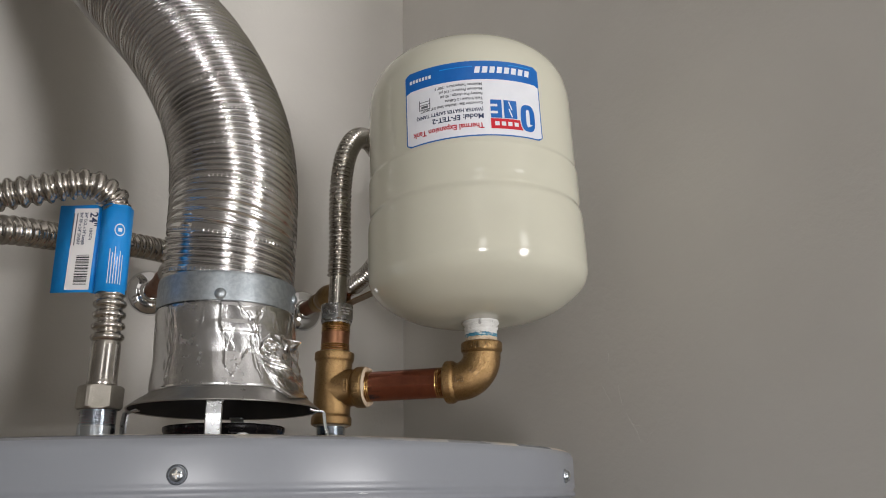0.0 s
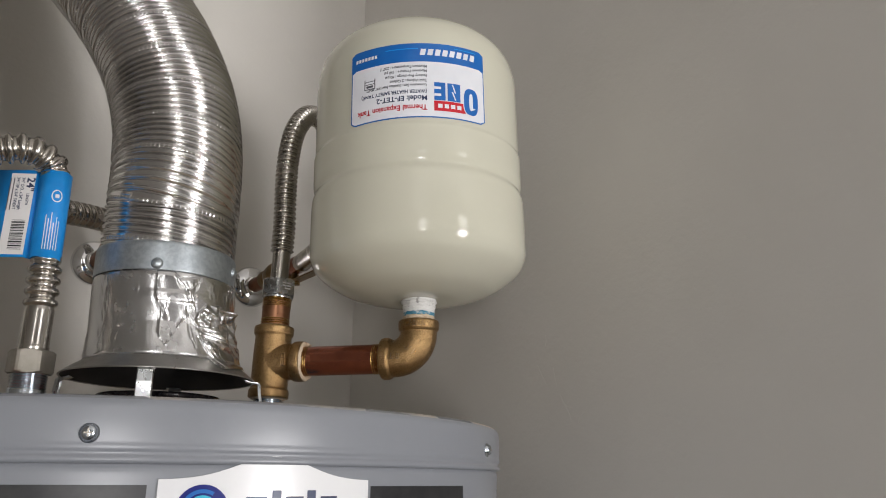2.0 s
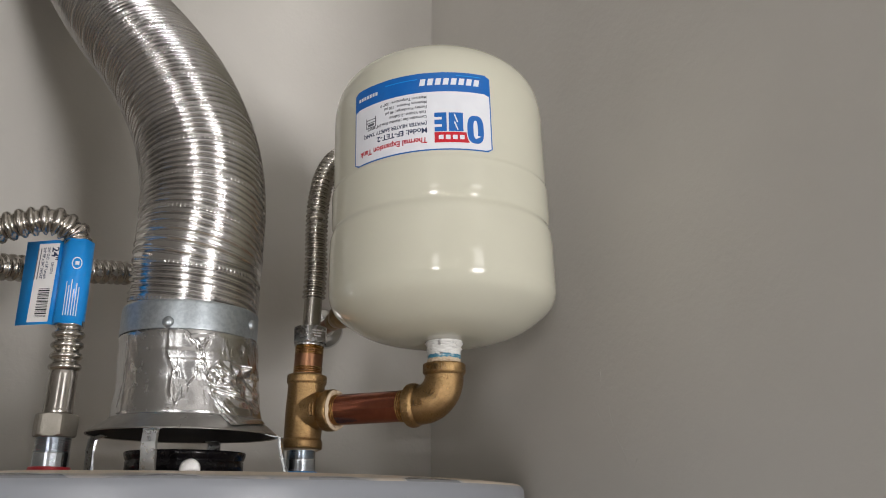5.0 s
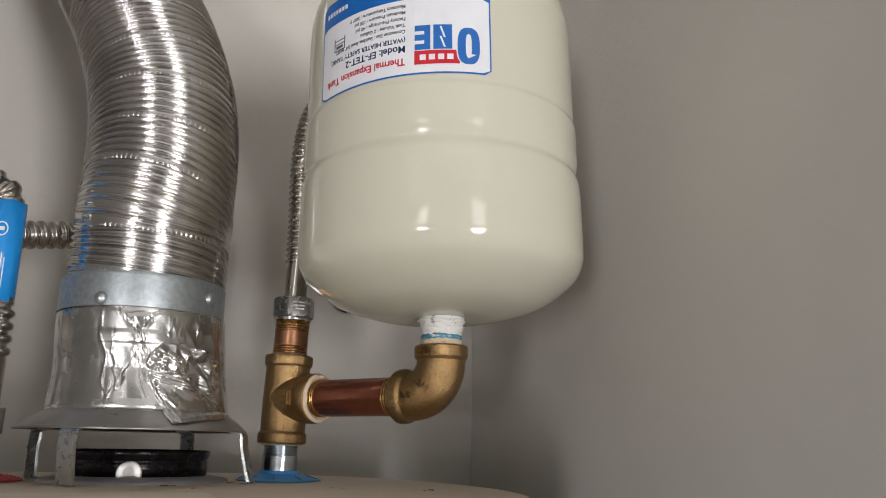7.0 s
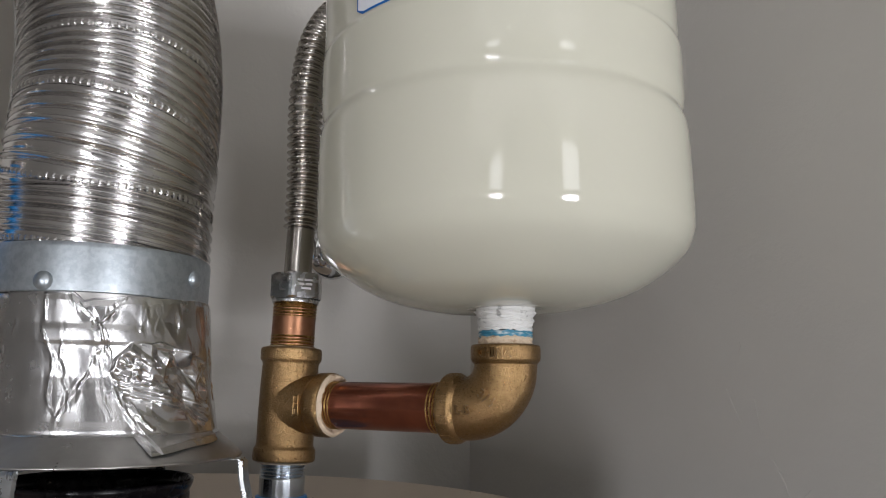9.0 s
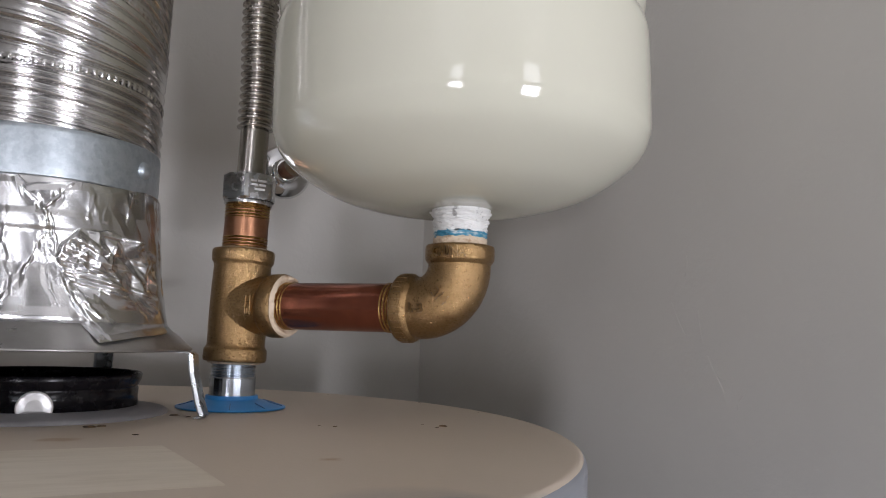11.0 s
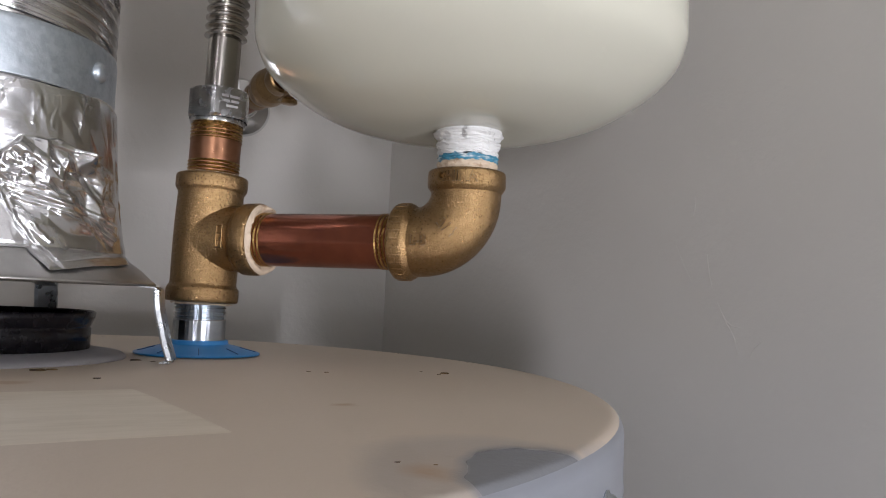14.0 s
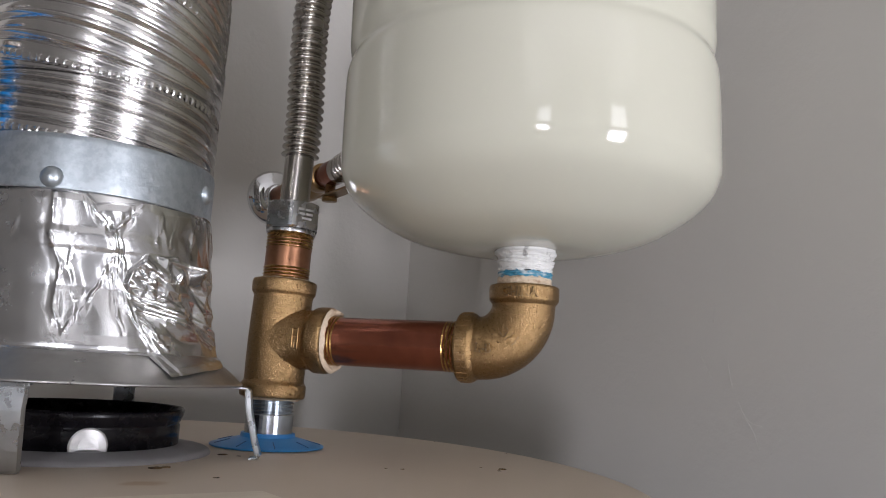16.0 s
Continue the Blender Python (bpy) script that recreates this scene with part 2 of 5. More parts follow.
    for x, y, size in ((0.1008, -0.1738, 0.0028), (0.0092, -0.1054, 0.0060), (0.0239, -0.0503, 0.0050), (-0.060, -0.150, 0.0030)):
        rusty = most_of(rusty, spot(x, y, size, 0.002, 0.006, 0.6, 0.8, 1.3))
    rust = n.new("ShaderNodeMix")
    rust.data_type = "RGBA"
    l.new(rusty, rust.inputs[0])
    l.new(mix.outputs[2], rust.inputs[6])
    rust.inputs[7].default_value = (0.42, 0.25, 0.12, 1)
    l.new(rust.outputs[2], b.inputs["Base Color"])
    ro = n.new("ShaderNodeMapRange")
    ro.inputs[3].default_value, ro.inputs[4].default_value = 0.5, 0.25
    l.new(bare, ro.inputs[0])
    l.new(ro.outputs[0], b.inputs["Roughness"])
    return m


M_LID = top_material()


# ---- builders ----
def thing(name, base, label, category, group="", kind=""):
    ob = new(name)
    ob.empty_display_size = 0.05
    ob.location = base
    return tagged(ob, label, category, group, kind)


def base_of(ob):
    while ob.parent:
        ob = ob.parent
    return ob.location.copy()


def link(name, me, mat, parent=None, label="", smooth=True):
    """A mesh made in the room's own coordinates, linked as a part of parent."""
    me.materials.append(mat)
    if smooth:
        me.polygons.foreach_set("use_smooth", [True] * len(me.polygons))
    ob = new(name, me)
    if parent:
        me.transform(Matrix.Translation(-base_of(parent)))
        ob.parent = parent
    if label:
        ob["label"] = label
    return ob


def part(name, bm, mat, parent=None, label="", smooth=True, sharp=None):
    me = bpy.data.meshes.new(name)
    bmesh.ops.recalc_face_normals(bm, faces=bm.faces)
    if sharp:
        for e in bm.edges:
            if len(e.link_faces) == 2 and e.calc_face_angle(0) > radians(sharp):
                e.smooth = False
    bm.to_mesh(me)
    bm.free()
    return link(name, me, mat, parent, label, smooth)


def grid_mesh(name, rows, close=True, caps=False):
    """A sheet from equally long rows of points; close joins each row's end to its start."""
    n, k = len(rows), len(rows[0])
    verts = [tuple(p) for r in rows for p in r]
    faces = []
    for i in range(n - 1):
        for j in range(k if close else k - 1):
            a, b = i * k + j, i * k + (j + 1) % k
            faces.append((a, b, b + k, a + k))
    if caps:
        faces.append(tuple(range(k))[::-1])
        faces.append(tuple(range((n - 1) * k, n * k)))
    me = bpy.data.meshes.new(name)
    me.from_pydata(verts, [], faces)
    me.update()
    return me


def frames_along(points, up=(0.31, 0.17, 0.93)):
    """Tangents and a pair of side vectors carried along a line."""
    pts = [Vector(p) for p in points]
    tan = []
    for i in range(len(pts)):
        a, b = pts[max(i - 1, 0)], pts[min(i + 1, len(pts) - 1)]
        tan.append((b - a).normalized())
    u = tan[0].orthogonal().normalized()
    if abs(tan[0].dot(Vector((0, 0, 1)))) > 0.9:
        u = (Vector((1, 0, 0)) - tan[0] * tan[0].x).normalized()
    out = []
    for i, t in enumerate(tan):
        u = (u - t * u.dot(t)).normalized()
        out.append((pts[i], t, u, t.cross(u)))
    return out


def smooth_line(points, step):
    """Catmull-Rom through the points, resampled at even steps."""
    p = [Vector(q) for q in points]
    p = [p[0] * 2 - p[1]] + p + [p[-1] * 2 - p[-2]]
    dense = []
    for i in range(1, len(p) - 2):
        for k in range(60):
            t = k / 60
            a, b, c, d = p[i - 1], p[i], p[i + 1], p[i + 2]
            dense.append(0.5 * (2 * b + (c - a) * t + (2 * a - 5 * b + 4 * c - d) * t * t + (3 * b - a - 3 * c + d) * t ** 3))
    dense.append(p[-2])
    out, need = [dense[0]], step
    run = 0.0
    for a, b in zip(dense, dense[1:]):
        d = (b - a).length
        while run + d >= need and d > 0:
            f = (need - run) / d
            out.append(a.lerp(b, f))
            need += step
        run += d
    return out


def sweep(name, line, radius, seg, caps=True):
    """A tube along line; radius(i, s, angle) at the i-th ring, s metres on."""
    rows, s, last = [], 0.0, None
    for i, (p, t, u, v) in enumerate(frames_along(line)):
        if last is not None:
            s += (p - last).length
        last = p
        rows.append([p + (u * math.cos(a) + v * math.sin(a)) * radius(i, s, a) for a in (2 * math.pi * j / seg for j in range(seg))])
    return grid_mesh(name, rows, True, caps)


def lathe(name, profile, centre, seg=64, axis=None, caps=False):
    """Turned form: profile rows (radius, height) on an upright or given axis."""
    c = Vector(centre)
    w = Vector(axis).normalized() if axis else Vector((0, 0, 1))
    u = w.orthogonal().normalized() if axis else Vector((1, 0, 0))
    v = w.cross(u)
    rows = [[c + w * h + (u * math.cos(a) + v * math.sin(a)) * max(r, 1e-5) for a in (2 * math.pi * j / seg for j in range(seg))] for r, h in profile]
    return grid_mesh(name, rows, True, caps)


def rounded(profile, cut=0.002, steps=3):
    """Rounds the corners of a profile."""
    out = [profile[0]]
    for a, b, c in zip(profile, profile[1:], profile[2:]):
        A, B, C = Vector(a), Vector(b), Vector(c)
        d1, d2 = (A - B), (C - B)
        k1, k2 = min(cut, d1.length * 0.45), min(cut, d2.length * 0.45)
        s, e = B + d1.normalized() * k1, B + d2.normalized() * k2
        for i in range(steps + 1):
            t = i / steps
            out.append(tuple(s * (1 - t) ** 2 + B * 2 * t * (1 - t) + e * t * t))
    out.append(profile[-1])
    return out


def spline_profile(points, n=60):
    """A smooth profile through (radius, height) points."""
    pts = smooth_line([(r, h, 0) for r, h in points], 0.0016)
    return [(p.x, p.y) for p in pts]


def box(bm, lo, hi, m=None):
    r = bmesh.ops.create_cube(bm, size=1)
    lo, hi = Vector(lo), Vector(hi)
    mat = Matrix.LocRotScale((lo + hi) / 2, None, hi - lo)
    bmesh.ops.transform(bm, matrix=(m or Matrix()) @ mat, verts=r["verts"])
    return r["verts"]


def bevel(bm, width, seg=2):
    bmesh.ops.bevel(bm, geom=bm.edges[:], offset=width, segments=seg, affect="EDGES", profile=0.5)


def text_mesh(body, size, depth=0.0):
    cu = bpy.data.curves.new("lettering", "FONT")
    cu.body, cu.size, cu.extrude = body, size, depth
    cu.align_x, cu.align_y = "LEFT", "BOTTOM_BASELINE"
    cu.resolution_u = 3
    cu.offset = 0.022 * size
    ob = new("lettering", cu)
    me = bpy.data.meshes.new_from_object(ob.evaluated_get(bpy.context.evaluated_depsgraph_get()))
    bpy.data.objects.remove(ob)
    bpy.data.curves.remove(cu)
    return me


def bend_text(name, body, size, place, mat, parent, width=None, depth=0.0, label=""):
    """Lettering laid on a surface: place(x, y, h) gives the point for text coordinates."""
    me = text_mesh(body, size, depth)
    xs = [v.co.x for v in me.vertices]
    k = (width / (max(xs) - min(xs))) if width else 1.0
    x0 = min(xs)
    for v in me.vertices:
        v.co = place((v.co.x - x0) * k, v.co.y, v.co.z)
    return link(name, me, mat, parent, label, smooth=False)


# ---- room ----
NORTH, EAST, WEST, EAST_FAR, STUB_END, HEIGHT = 1.028, 0.678, -2.6, 2.3, 0.08, 2.95


def slab(name, lo, hi, mat, label):
    bm = bmesh.new()
    box(bm, lo, hi)
    ob = part(name, bm, mat, None, label, smooth=False)
    return tagged(ob, label, name.split("_")[0], kind="structure")


slab("floor", (WEST - 0.1, SOUTH - 0.12, -0.1), (EAST_FAR + 0.1, NORTH + 0.1, 0), M_FLOOR, "plain grey concrete floor under the water heater")
slab("ceiling", (WEST - 0.1, SOUTH - 0.12, HEIGHT), (EAST_FAR + 0.1, NORTH + 0.1, HEIGHT + 0.1), M_CEIL, "plain off-white ceiling")
slab("wall_north", (WEST - 0.1, NORTH, 0), (EAST_FAR + 0.1, NORTH + 0.1, HEIGHT), M_WALL, "greige painted drywall behind the heater")
slab("wall_east", (EAST, STUB_END, 0), (EAST + 0.12, NORTH, HEIGHT), M_WALL, "greige painted drywall with filler scrapes beside the tank")
# unseen wall, added to keep the left window's light off the wall behind
slab("wall_closet", (-0.38, -0.20, 0), (-0.26, NORTH, HEIGHT), M_SCREEN, "added unseen wall that screens off the left window's light")
# unseen walls that close the room; dark paint stands in for its dimness
slab("wall_west", (WEST - 0.1, SOUTH, 0), (WEST, NORTH, HEIGHT), M_ROOM, "unseen wall in paint kept dark to cut bounced light")
slab("wall_far", (EAST_FAR, SOUTH, 0), (EAST_FAR + 0.1, NORTH, HEIGHT), M_ROOM, "unseen wall in paint kept dark to cut bounced light")


def south_wall():
    """A wall with two window openings that go through it."""
    bm = bmesh.new()
    y0, y1 = SOUTH - 0.12, SOUTH
    xs = WEST - 0.1
    for x, w, low, high in WINDOWS:
        box(bm, (xs, y0, 0), (x - w / 2, y1, HEIGHT))
        box(bm, (x - w / 2, y0, 0), (x + w / 2, y1, low))
        box(bm, (x - w / 2, y0, SASH + 0.031), (x + w / 2, y1, TRANSOM))
        box(bm, (x - w / 2, y0, high), (x + w / 2, y1, HEIGHT))
        xs = x + w / 2
    box(bm, (xs, y0, 0), (EAST_FAR + 0.1, y1, HEIGHT))
    tagged(part("wall_south", bm, M_ROOM, None, smooth=False), "unseen wall in dark paint with two bright windows", "wall", kind="structure")


south_wall()
for i, (x, w, low, high) in enumerate(WINDOWS):
    win = thing("window_%d" % (i + 1), (x, SOUTH, low), "white framed daylight window with slats", "window", kind="structure")
    bm = bmesh.new()
    y0, y1 = SOUTH - 0.07, SOUTH - 0.03
    for lo, hi in (((x - w / 2, y0, low), (x - w / 2 + 0.03, y1, high)), ((x + w / 2 - 0.03, y0, low), (x + w / 2, y1, high)),
                   ((x - w / 2 + 0.03, y0, low), (x + w / 2 - 0.03, y1, low + 0.03)), ((x - w / 2 + 0.03, y0, high - 0.03), (x + w / 2 - 0.03, y1, high)),
                   ((x - w / 2 + 0.03, y0, SASH - 0.03), (x + w / 2 - 0.03, y1, SASH + 0.03))):
        box(bm, lo, hi)
    part("window_frame", bm, M_FRAME, win, smooth=False)
    for k in range(1, SLATS):
        bm = bmesh.new()
        z = low + (SASH - low) * k / SLATS
        box(bm, (x - w / 2 + 0.03, y0 + 0.01, z - 0.018), (x + w / 2 - 0.03, y1 - 0.01, z + 0.018))
        part("slat", bm, M_FRAME, win, smooth=False)

# filler scrapes on the drywall
def scrape(points, width):
    line = smooth_line(points, 0.002)
    n = len(line)
    me = sweep("scrape", line, lambda i, s, a: 0.6 * width * (0.25 + 0.75 * math.sin(math.pi * (i + 0.5) / n)) * (0.7 + 0.3 * math.sin(s * 900)), 8)
    ob = link("filler_scrape", me, M_WALL)
    tagged(ob, "thin raised filler scrape on the painted wall", "wall scrape", "scrapes on the wall")


WX = EAST
scrape([(WX, 0.640, 1.609), (WX, 0.634, 1.597), (WX, 0.627, 1.586)], 0.0006)
scrape([(WX, 0.617, 1.603), (WX, 0.615, 1.590), (WX, 0.612, 1.580)], 0.0007)
scrape([(WX, 0.609, 1.575), (WX, 0.604, 1.565), (WX, 0.598, 1.556), (WX, 0.595, 1.546)], 0.0008)
scrape([(WX, 0.607, 1.570), (WX, 0.601, 1.563), (WX, 0.592, 1.561)], 0.0007)
scrape([(WX, 0.587, 1.545), (WX, 0.585, 1.550), (WX, 0.579, 1.556)], 0.0008)
scrape([(WX, 0.628, 1.625), (WX, 0.626, 1.634), (WX, 0.627, 1.640)], 0.0006)


# ---- water heater ----
HX, HY, TOP = 0.3158, 0.7157, 1.5363
heater = thing("water_heater", (HX, HY, 0), "tall light grey enamelled gas water heater with a dusty tan lid", "water heater")
link("jacket", lathe("jacket", rounded([(0.02, 0.02), (0.272, 0.02), (0.2775, 0.03), (0.2775, 1.488), (0.2782, 1.496), (0.2770, 1.4985)], 0.004), (HX, HY, 0), 160), M_ENAMEL, heater)
# the cap: a band with two rolled seams and a rounded upper edge
band = [(0.2765, 1.4985), (0.2795, 1.4990), (0.2803, 1.5005), (0.2795, 1.5022), (0.2788, 1.5032), (0.2795, 1.5045), (0.2803, 1.5060), (0.2798, 1.5075), (0.2800, 1.5090), (0.2800, 1.5245)]
cap_edge = [(0.2800 - 0.006 * (1 - math.cos(a)), 1.5245 + 0.006 * math.sin(a)) for a in [math.pi / 2 * k / 8 for k in range(1, 9)]]
link("cap_band", lathe("cap_band", band + cap_edge[:4], (HX, HY, 0), 200), M_ENAMEL, heater)
lid = cap_edge[3:] + [(0.2715, 1.5308), (0.262, 1.5318), (0.245, 1.5332), (0.22, 1.5346), (0.19, 1.5356), (0.16, 1.5361), (0.1, 1.5363), (0.02, 1.5363), (0.0, 1.5363)]
link("lid", lathe("lid", lid, (HX, HY, 0), 200), M_LID, heater, "grey lid under a film of tan dust")


def screw(angle, z):
    """A pan-head screw with a washer face and a crossed slot."""
    a = radians(angle)
    out = Vector((math.cos(a), math.sin(a), 0))
    c = Vector((HX, HY, z)) + out * 0.2798
    head = lathe("screw", [(0.0, 0.0), (0.0046, 0.0), (0.0047, 0.0007), (0.0038, 0.0009), (0.0037, 0.0020), (0.0030, 0.0030), (0.0016, 0.0035), (0.0, 0.0036)], c, 24, out)
    s = link("screw", head, M_ZINC, heater, "zinc plated pan-head screw")
    side = Vector((-out.y, out.x, 0))
    bm = bmesh.new()
    rot = Matrix((side, Vector((0, 0, 1)), out)).transposed().to_4x4()
    rot.translation = c + out * 0.0034
    box(bm, (-0.0019, -0.0004, -0.0002), (0.0019, 0.0004, 0.0004), rot)
    box(bm, (-0.0004, -0.0019, -0.0002), (0.0004, 0.0019, 0.0003), rot)
    part("slot", bm, M_DULLNUT, s, smooth=False)


for ang in (-112.9, -55.8, 7.5, 67.5, 127.5, 187.5):
    screw(ang, 1.5123)


def on_jacket(deg, z, off=0.0):
    a = radians(deg)
    return Vector((HX + (0.2775 + off) * math.cos(a), HY + (0.2775 + off) * math.sin(a), z))


def jacket_panel(name, a0, a1, top, low, off, mat, parent, label="", n=24):
    """A plate bent round the jacket; top(u) and low(u) are its edges."""
    rows = []
    for rows_z, o in ((0, -0.0003), (0, off), (1, off), (1, -0.0003)):
        rows.append([on_jacket(a0 + (a1 - a0) * i / n, (low if rows_z else top)(i / n), o) for i in range(n + 1)])
    return link(name, grid_mesh(name, rows, False), mat, parent, label, smooth=False)


# badge with an arched top edge, printed stickers beside it
badge = jacket_panel("badge", -106.2, -83.2, lambda u: 1.4915 + 0.0115 * math.exp(-((u - 0.5) / 0.24) ** 2), lambda u: 1.435, 0.0016, M_BADGE, heater, "white maker's badge with a blue round emblem")


def badge_ring(r0, r1, a0, a1, off, mat, name):
    rows = []
    n = 30
    for r in (r0, r1):
        rows.append([on_jacket(-101.9 + math.degrees(r * math.cos(t) / 0.2775), 1.4765 + r * math.sin(t), off) for t in (radians(a0 + (a1 - a0) * i / n) for i in range(n + 1))])
    link(name, grid_mesh(name, rows, False), mat, badge, smooth=False)


badge_ring(0.0001, 0.0128, 0, 360, 0.0020, M_NAVY, "emblem")
badge_ring(0.0040, 0.0078, 20, 200, 0.0023, M_CYAN, "emblem_swirl")
badge_ring(0.0088, 0.0106, 60, 250, 0.0024, M_BLUEINK, "emblem_swirl")
for a0, a1, z1 in ((-97.6, -95.4, 1.4835), (-94.9, -93.9, 1.4865), (-93.4, -91.4, 1.4835), (-91.0, -90.0, 1.4865), (-89.4, -87.4, 1.4835)):
    jacket_panel("emblem_bar", a0, a1, lambda u, z=z1: z, lambda u: 1.4700, 0.0020, M_DARKINK, badge, n=4)
jacket_panel("warning_sticker", -128.0, -107.2, lambda u: 1.4890, lambda u: 1.40, 0.0003, M_BLACKINK, heater, "dark printed sticker")
jacket_panel("warning_sticker", -82.6, -64.0, lambda u: 1.4885, lambda u: 1.40, 0.0003, M_BLACKINK, heater, "dark printed sticker")

# tan sticker lying on the lid
bm = bmesh.new()
rows = []
for k in range(25):
    q = k / 24
    rows.append([])
    for j in range(61):
        p = j / 60
        x = 0.172 + (0.374 - 0.011 * q - 0.172) * p
        y = 0.500 + 0.005 * p + (0.088 - 0.005 * p) * q
        d = math.hypot(x - HX, y - HY)
        press = -0.0003 if k in (0, 24) or j in (0, 60) else 0.00015
        rows[-1].append(bm.verts.new((x, y, press + float(np.interp(d, [0.1, 0.16, 0.19, 0.22, 0.245, 0.262], [1.5363, 1.5361, 1.5356, 1.5346, 1.5332, 1.5318])))))
for a, b in zip(rows, rows[1:]):
    for j in range(60):
        bm.faces.new((a[j], a[j + 1], b[j + 1], b[j]))
part("lid_sticker", bm, M_PAPER, heater, "faded tan paper sticker", smooth=False)

# flue outlet: grey gasket, black ring with a pale tab
FX, FY = 0.3150, 0.7180
SX, SY = 0.3111, 0.7091
link("gasket", lathe("gasket", rounded([(0.044, 1.5363), (0.064, 1.5360), (0.062, 1.5385), (0.049, 1.5405), (0.044, 1.5405)], 0.0015), (FX, FY, 0), 72), M_GASKET, heater)
ring = [(0.0450, 1.5395), (0.0474, 1.5395), (0.0474, 1.5495), (0.0467, 1.5503), (0.0474, 1.5512), (0.0488, 1.5545), (0.0491, 1.5568), (0.0483, 1.5576), (0.0470, 1.5565), (0.0460, 1.5510), (0.0456, 1.5395)]
link("flue_ring", lathe("flue_ring", ring, (FX, FY, 0), 72), M_BLACK, heater, "black enamelled flue ring")
bm = bmesh.new()
TAB, TAB_R = radians(-91.8), 0.0080
tab_rows = []
for rise, shrink in ((0.0, 1.0), (0.0006, 1.0), (0.0009, 0.9), (0.0011, 0.5)):
    ring_row = []
    for k in range(33):
        a = radians(-20) + radians(220) * k / 32
        d = TAB + TAB_R * shrink * math.cos(a) / 0.0476
        ring_row.append(bm.verts.new((FX + (0.0474 + rise) * math.cos(d), FY + (0.0474 + rise) * math.sin(d), 1.5428 + TAB_R * shrink * math.sin(a))))
    tab_rows.append(ring_row)
for a, b in zip(tab_rows, tab_rows[1:]):
    for k in range(33):
        bm.faces.new((a[k], a[(k + 1) % 33], b[(k + 1) % 33], b[k]))
bm.faces.new(tab_rows[-1])
bmesh.ops.recalc_face_normals(bm, faces=bm.faces[:])
part("flue_tab", bm, M_TAB, heater, "pale satin metal round tab", smooth=False)

# threaded zinc nipples with coloured dip-tube collars
TX, TY = 0.4162, 0.7253
RISE = Vector((0.0265, 0.0, 1.0))  # the riser leans a little
LX, LY = 0.2141, 0.7046


def thread_profile(r, z0, z1, pitch=0.0018, depth=0.0007):
    out, n = [], max(2, int((z1 - z0) / pitch * 2))
    for i in range(n + 1):
        out.append((r - (depth if i % 2 else 0), z0 + (z1 - z0) * i / n))
    return out


def dip_nipple(x, y, mat, colour, axis=None):
    nip = [(0.0105, 1.5365), (0.0133, 1.5365), (0.0133, 1.5540)] + thread_profile(0.0134, 1.5545, 1.5660, 0.0018, 0.0010)
    p = link("nipple", lathe("nipple", nip, (x, y, 0) if axis is None else Vector((x, y, 1.5968)) - axis * 1.5968, 40, axis), M_ZINC, heater, "zinc plated threaded nipple", smooth=False)
    col = rounded([(0.0134, 1.5366), (0.0315, 1.5366), (0.0316, 1.5376), (0.0205, 1.5405), (0.0152, 1.5418), (0.0150, 1.5440), (0.0134, 1.5440)], 0.0006)
    c = link("collar", lathe("collar", col, (x, y, 0), 56), mat, p, colour + " plastic collar")
    # radial bars; on the blue collar their darker colour stands for slot shade
    for k in range(9):
        a = 2 * math.pi * k / 9 + 0.3
        bm = bmesh.new()
        m = Matrix.Translation((x, y, 1.5397)) @ Matrix.Rotation(a, 4, "Z") @ Matrix.Translation((0.0235, 0, 0)) @ Matrix.Rotation(0.255, 4, "Y")
        box(bm, (-0.0025, -0.0002, -0.0003), (0.0062, 0.0002, 0.0004), m)
        part("rib", bm, M_BLUESLOT if mat is M_BLUEPLASTIC else mat, c, smooth=False)


dip_nipple(TX - 0.0012, TY, M_BLUEPLASTIC, "blue")
dip_nipple(LX, LY, M_REDPLASTIC, "red")


# ---- draft hood ----
VX, VY = 0.3085, 0.7146
CX, CY = 0.3074, 0.7116
hood = thing("draft_hood", (VX, VY, TOP), "sheet-metal draft hood wrapped in crumpled foil tape", "draft hood")


def hood_centre(z):
    zs = [1.571, 1.584, 1.610, 1.655, 1.700]
    return float(np.interp(z, zs, [SX, 0.3129, 0.3114, 0.3078, CX])), float(np.interp(z, zs, [SY, 0.7121, 0.7138, 0.7122, CY]))


def hood_rows(profile, seg):
    rows = []
    for r, z in profile:
        x, y = hood_centre(z)
        rows.append([Vector((x + r * math.cos(a), y + r * math.sin(a), z)) for a in (2 * math.pi * j / seg for j in range(seg))])
    return rows


cone = [(0.0750, 1.5708), (0.0762, 1.5702), (0.0767, 1.5708), (0.0764, 1.5715), (0.0755, 1.5720), (0.0690, 1.5775), (0.0638, 1.5810), (0.0596, 1.5850), (0.0560, 1.6100), (0.0550, 1.6500), (0.0553, 1.6560), (0.0553, 1.6580)]
skirt = link("cone", grid_mesh("cone", hood_rows(cone, 96)), M_HOOD, hood, "dull grey flared skirt")
# shade under the skirt is put into the colour of this inner surface
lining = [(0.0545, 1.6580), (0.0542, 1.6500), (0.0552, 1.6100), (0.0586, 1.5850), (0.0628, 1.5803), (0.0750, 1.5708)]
link("lining", grid_mesh("lining", hood_rows(lining, 96)), M_LINING_SHADE, skirt, "inside of the skirt, coloured near black for its shade")
collar = rounded([(0.0566, 1.6500), (0.0571, 1.6505), (0.0571, 1.6722), (0.0566, 1.6745), (0.0556, 1.6745), (0.0556, 1.6600)], 0.0005)
link("collar", lathe("collar", collar, (CX, CY, 0), 96), M_GALV, hood, "galvanised steel collar")
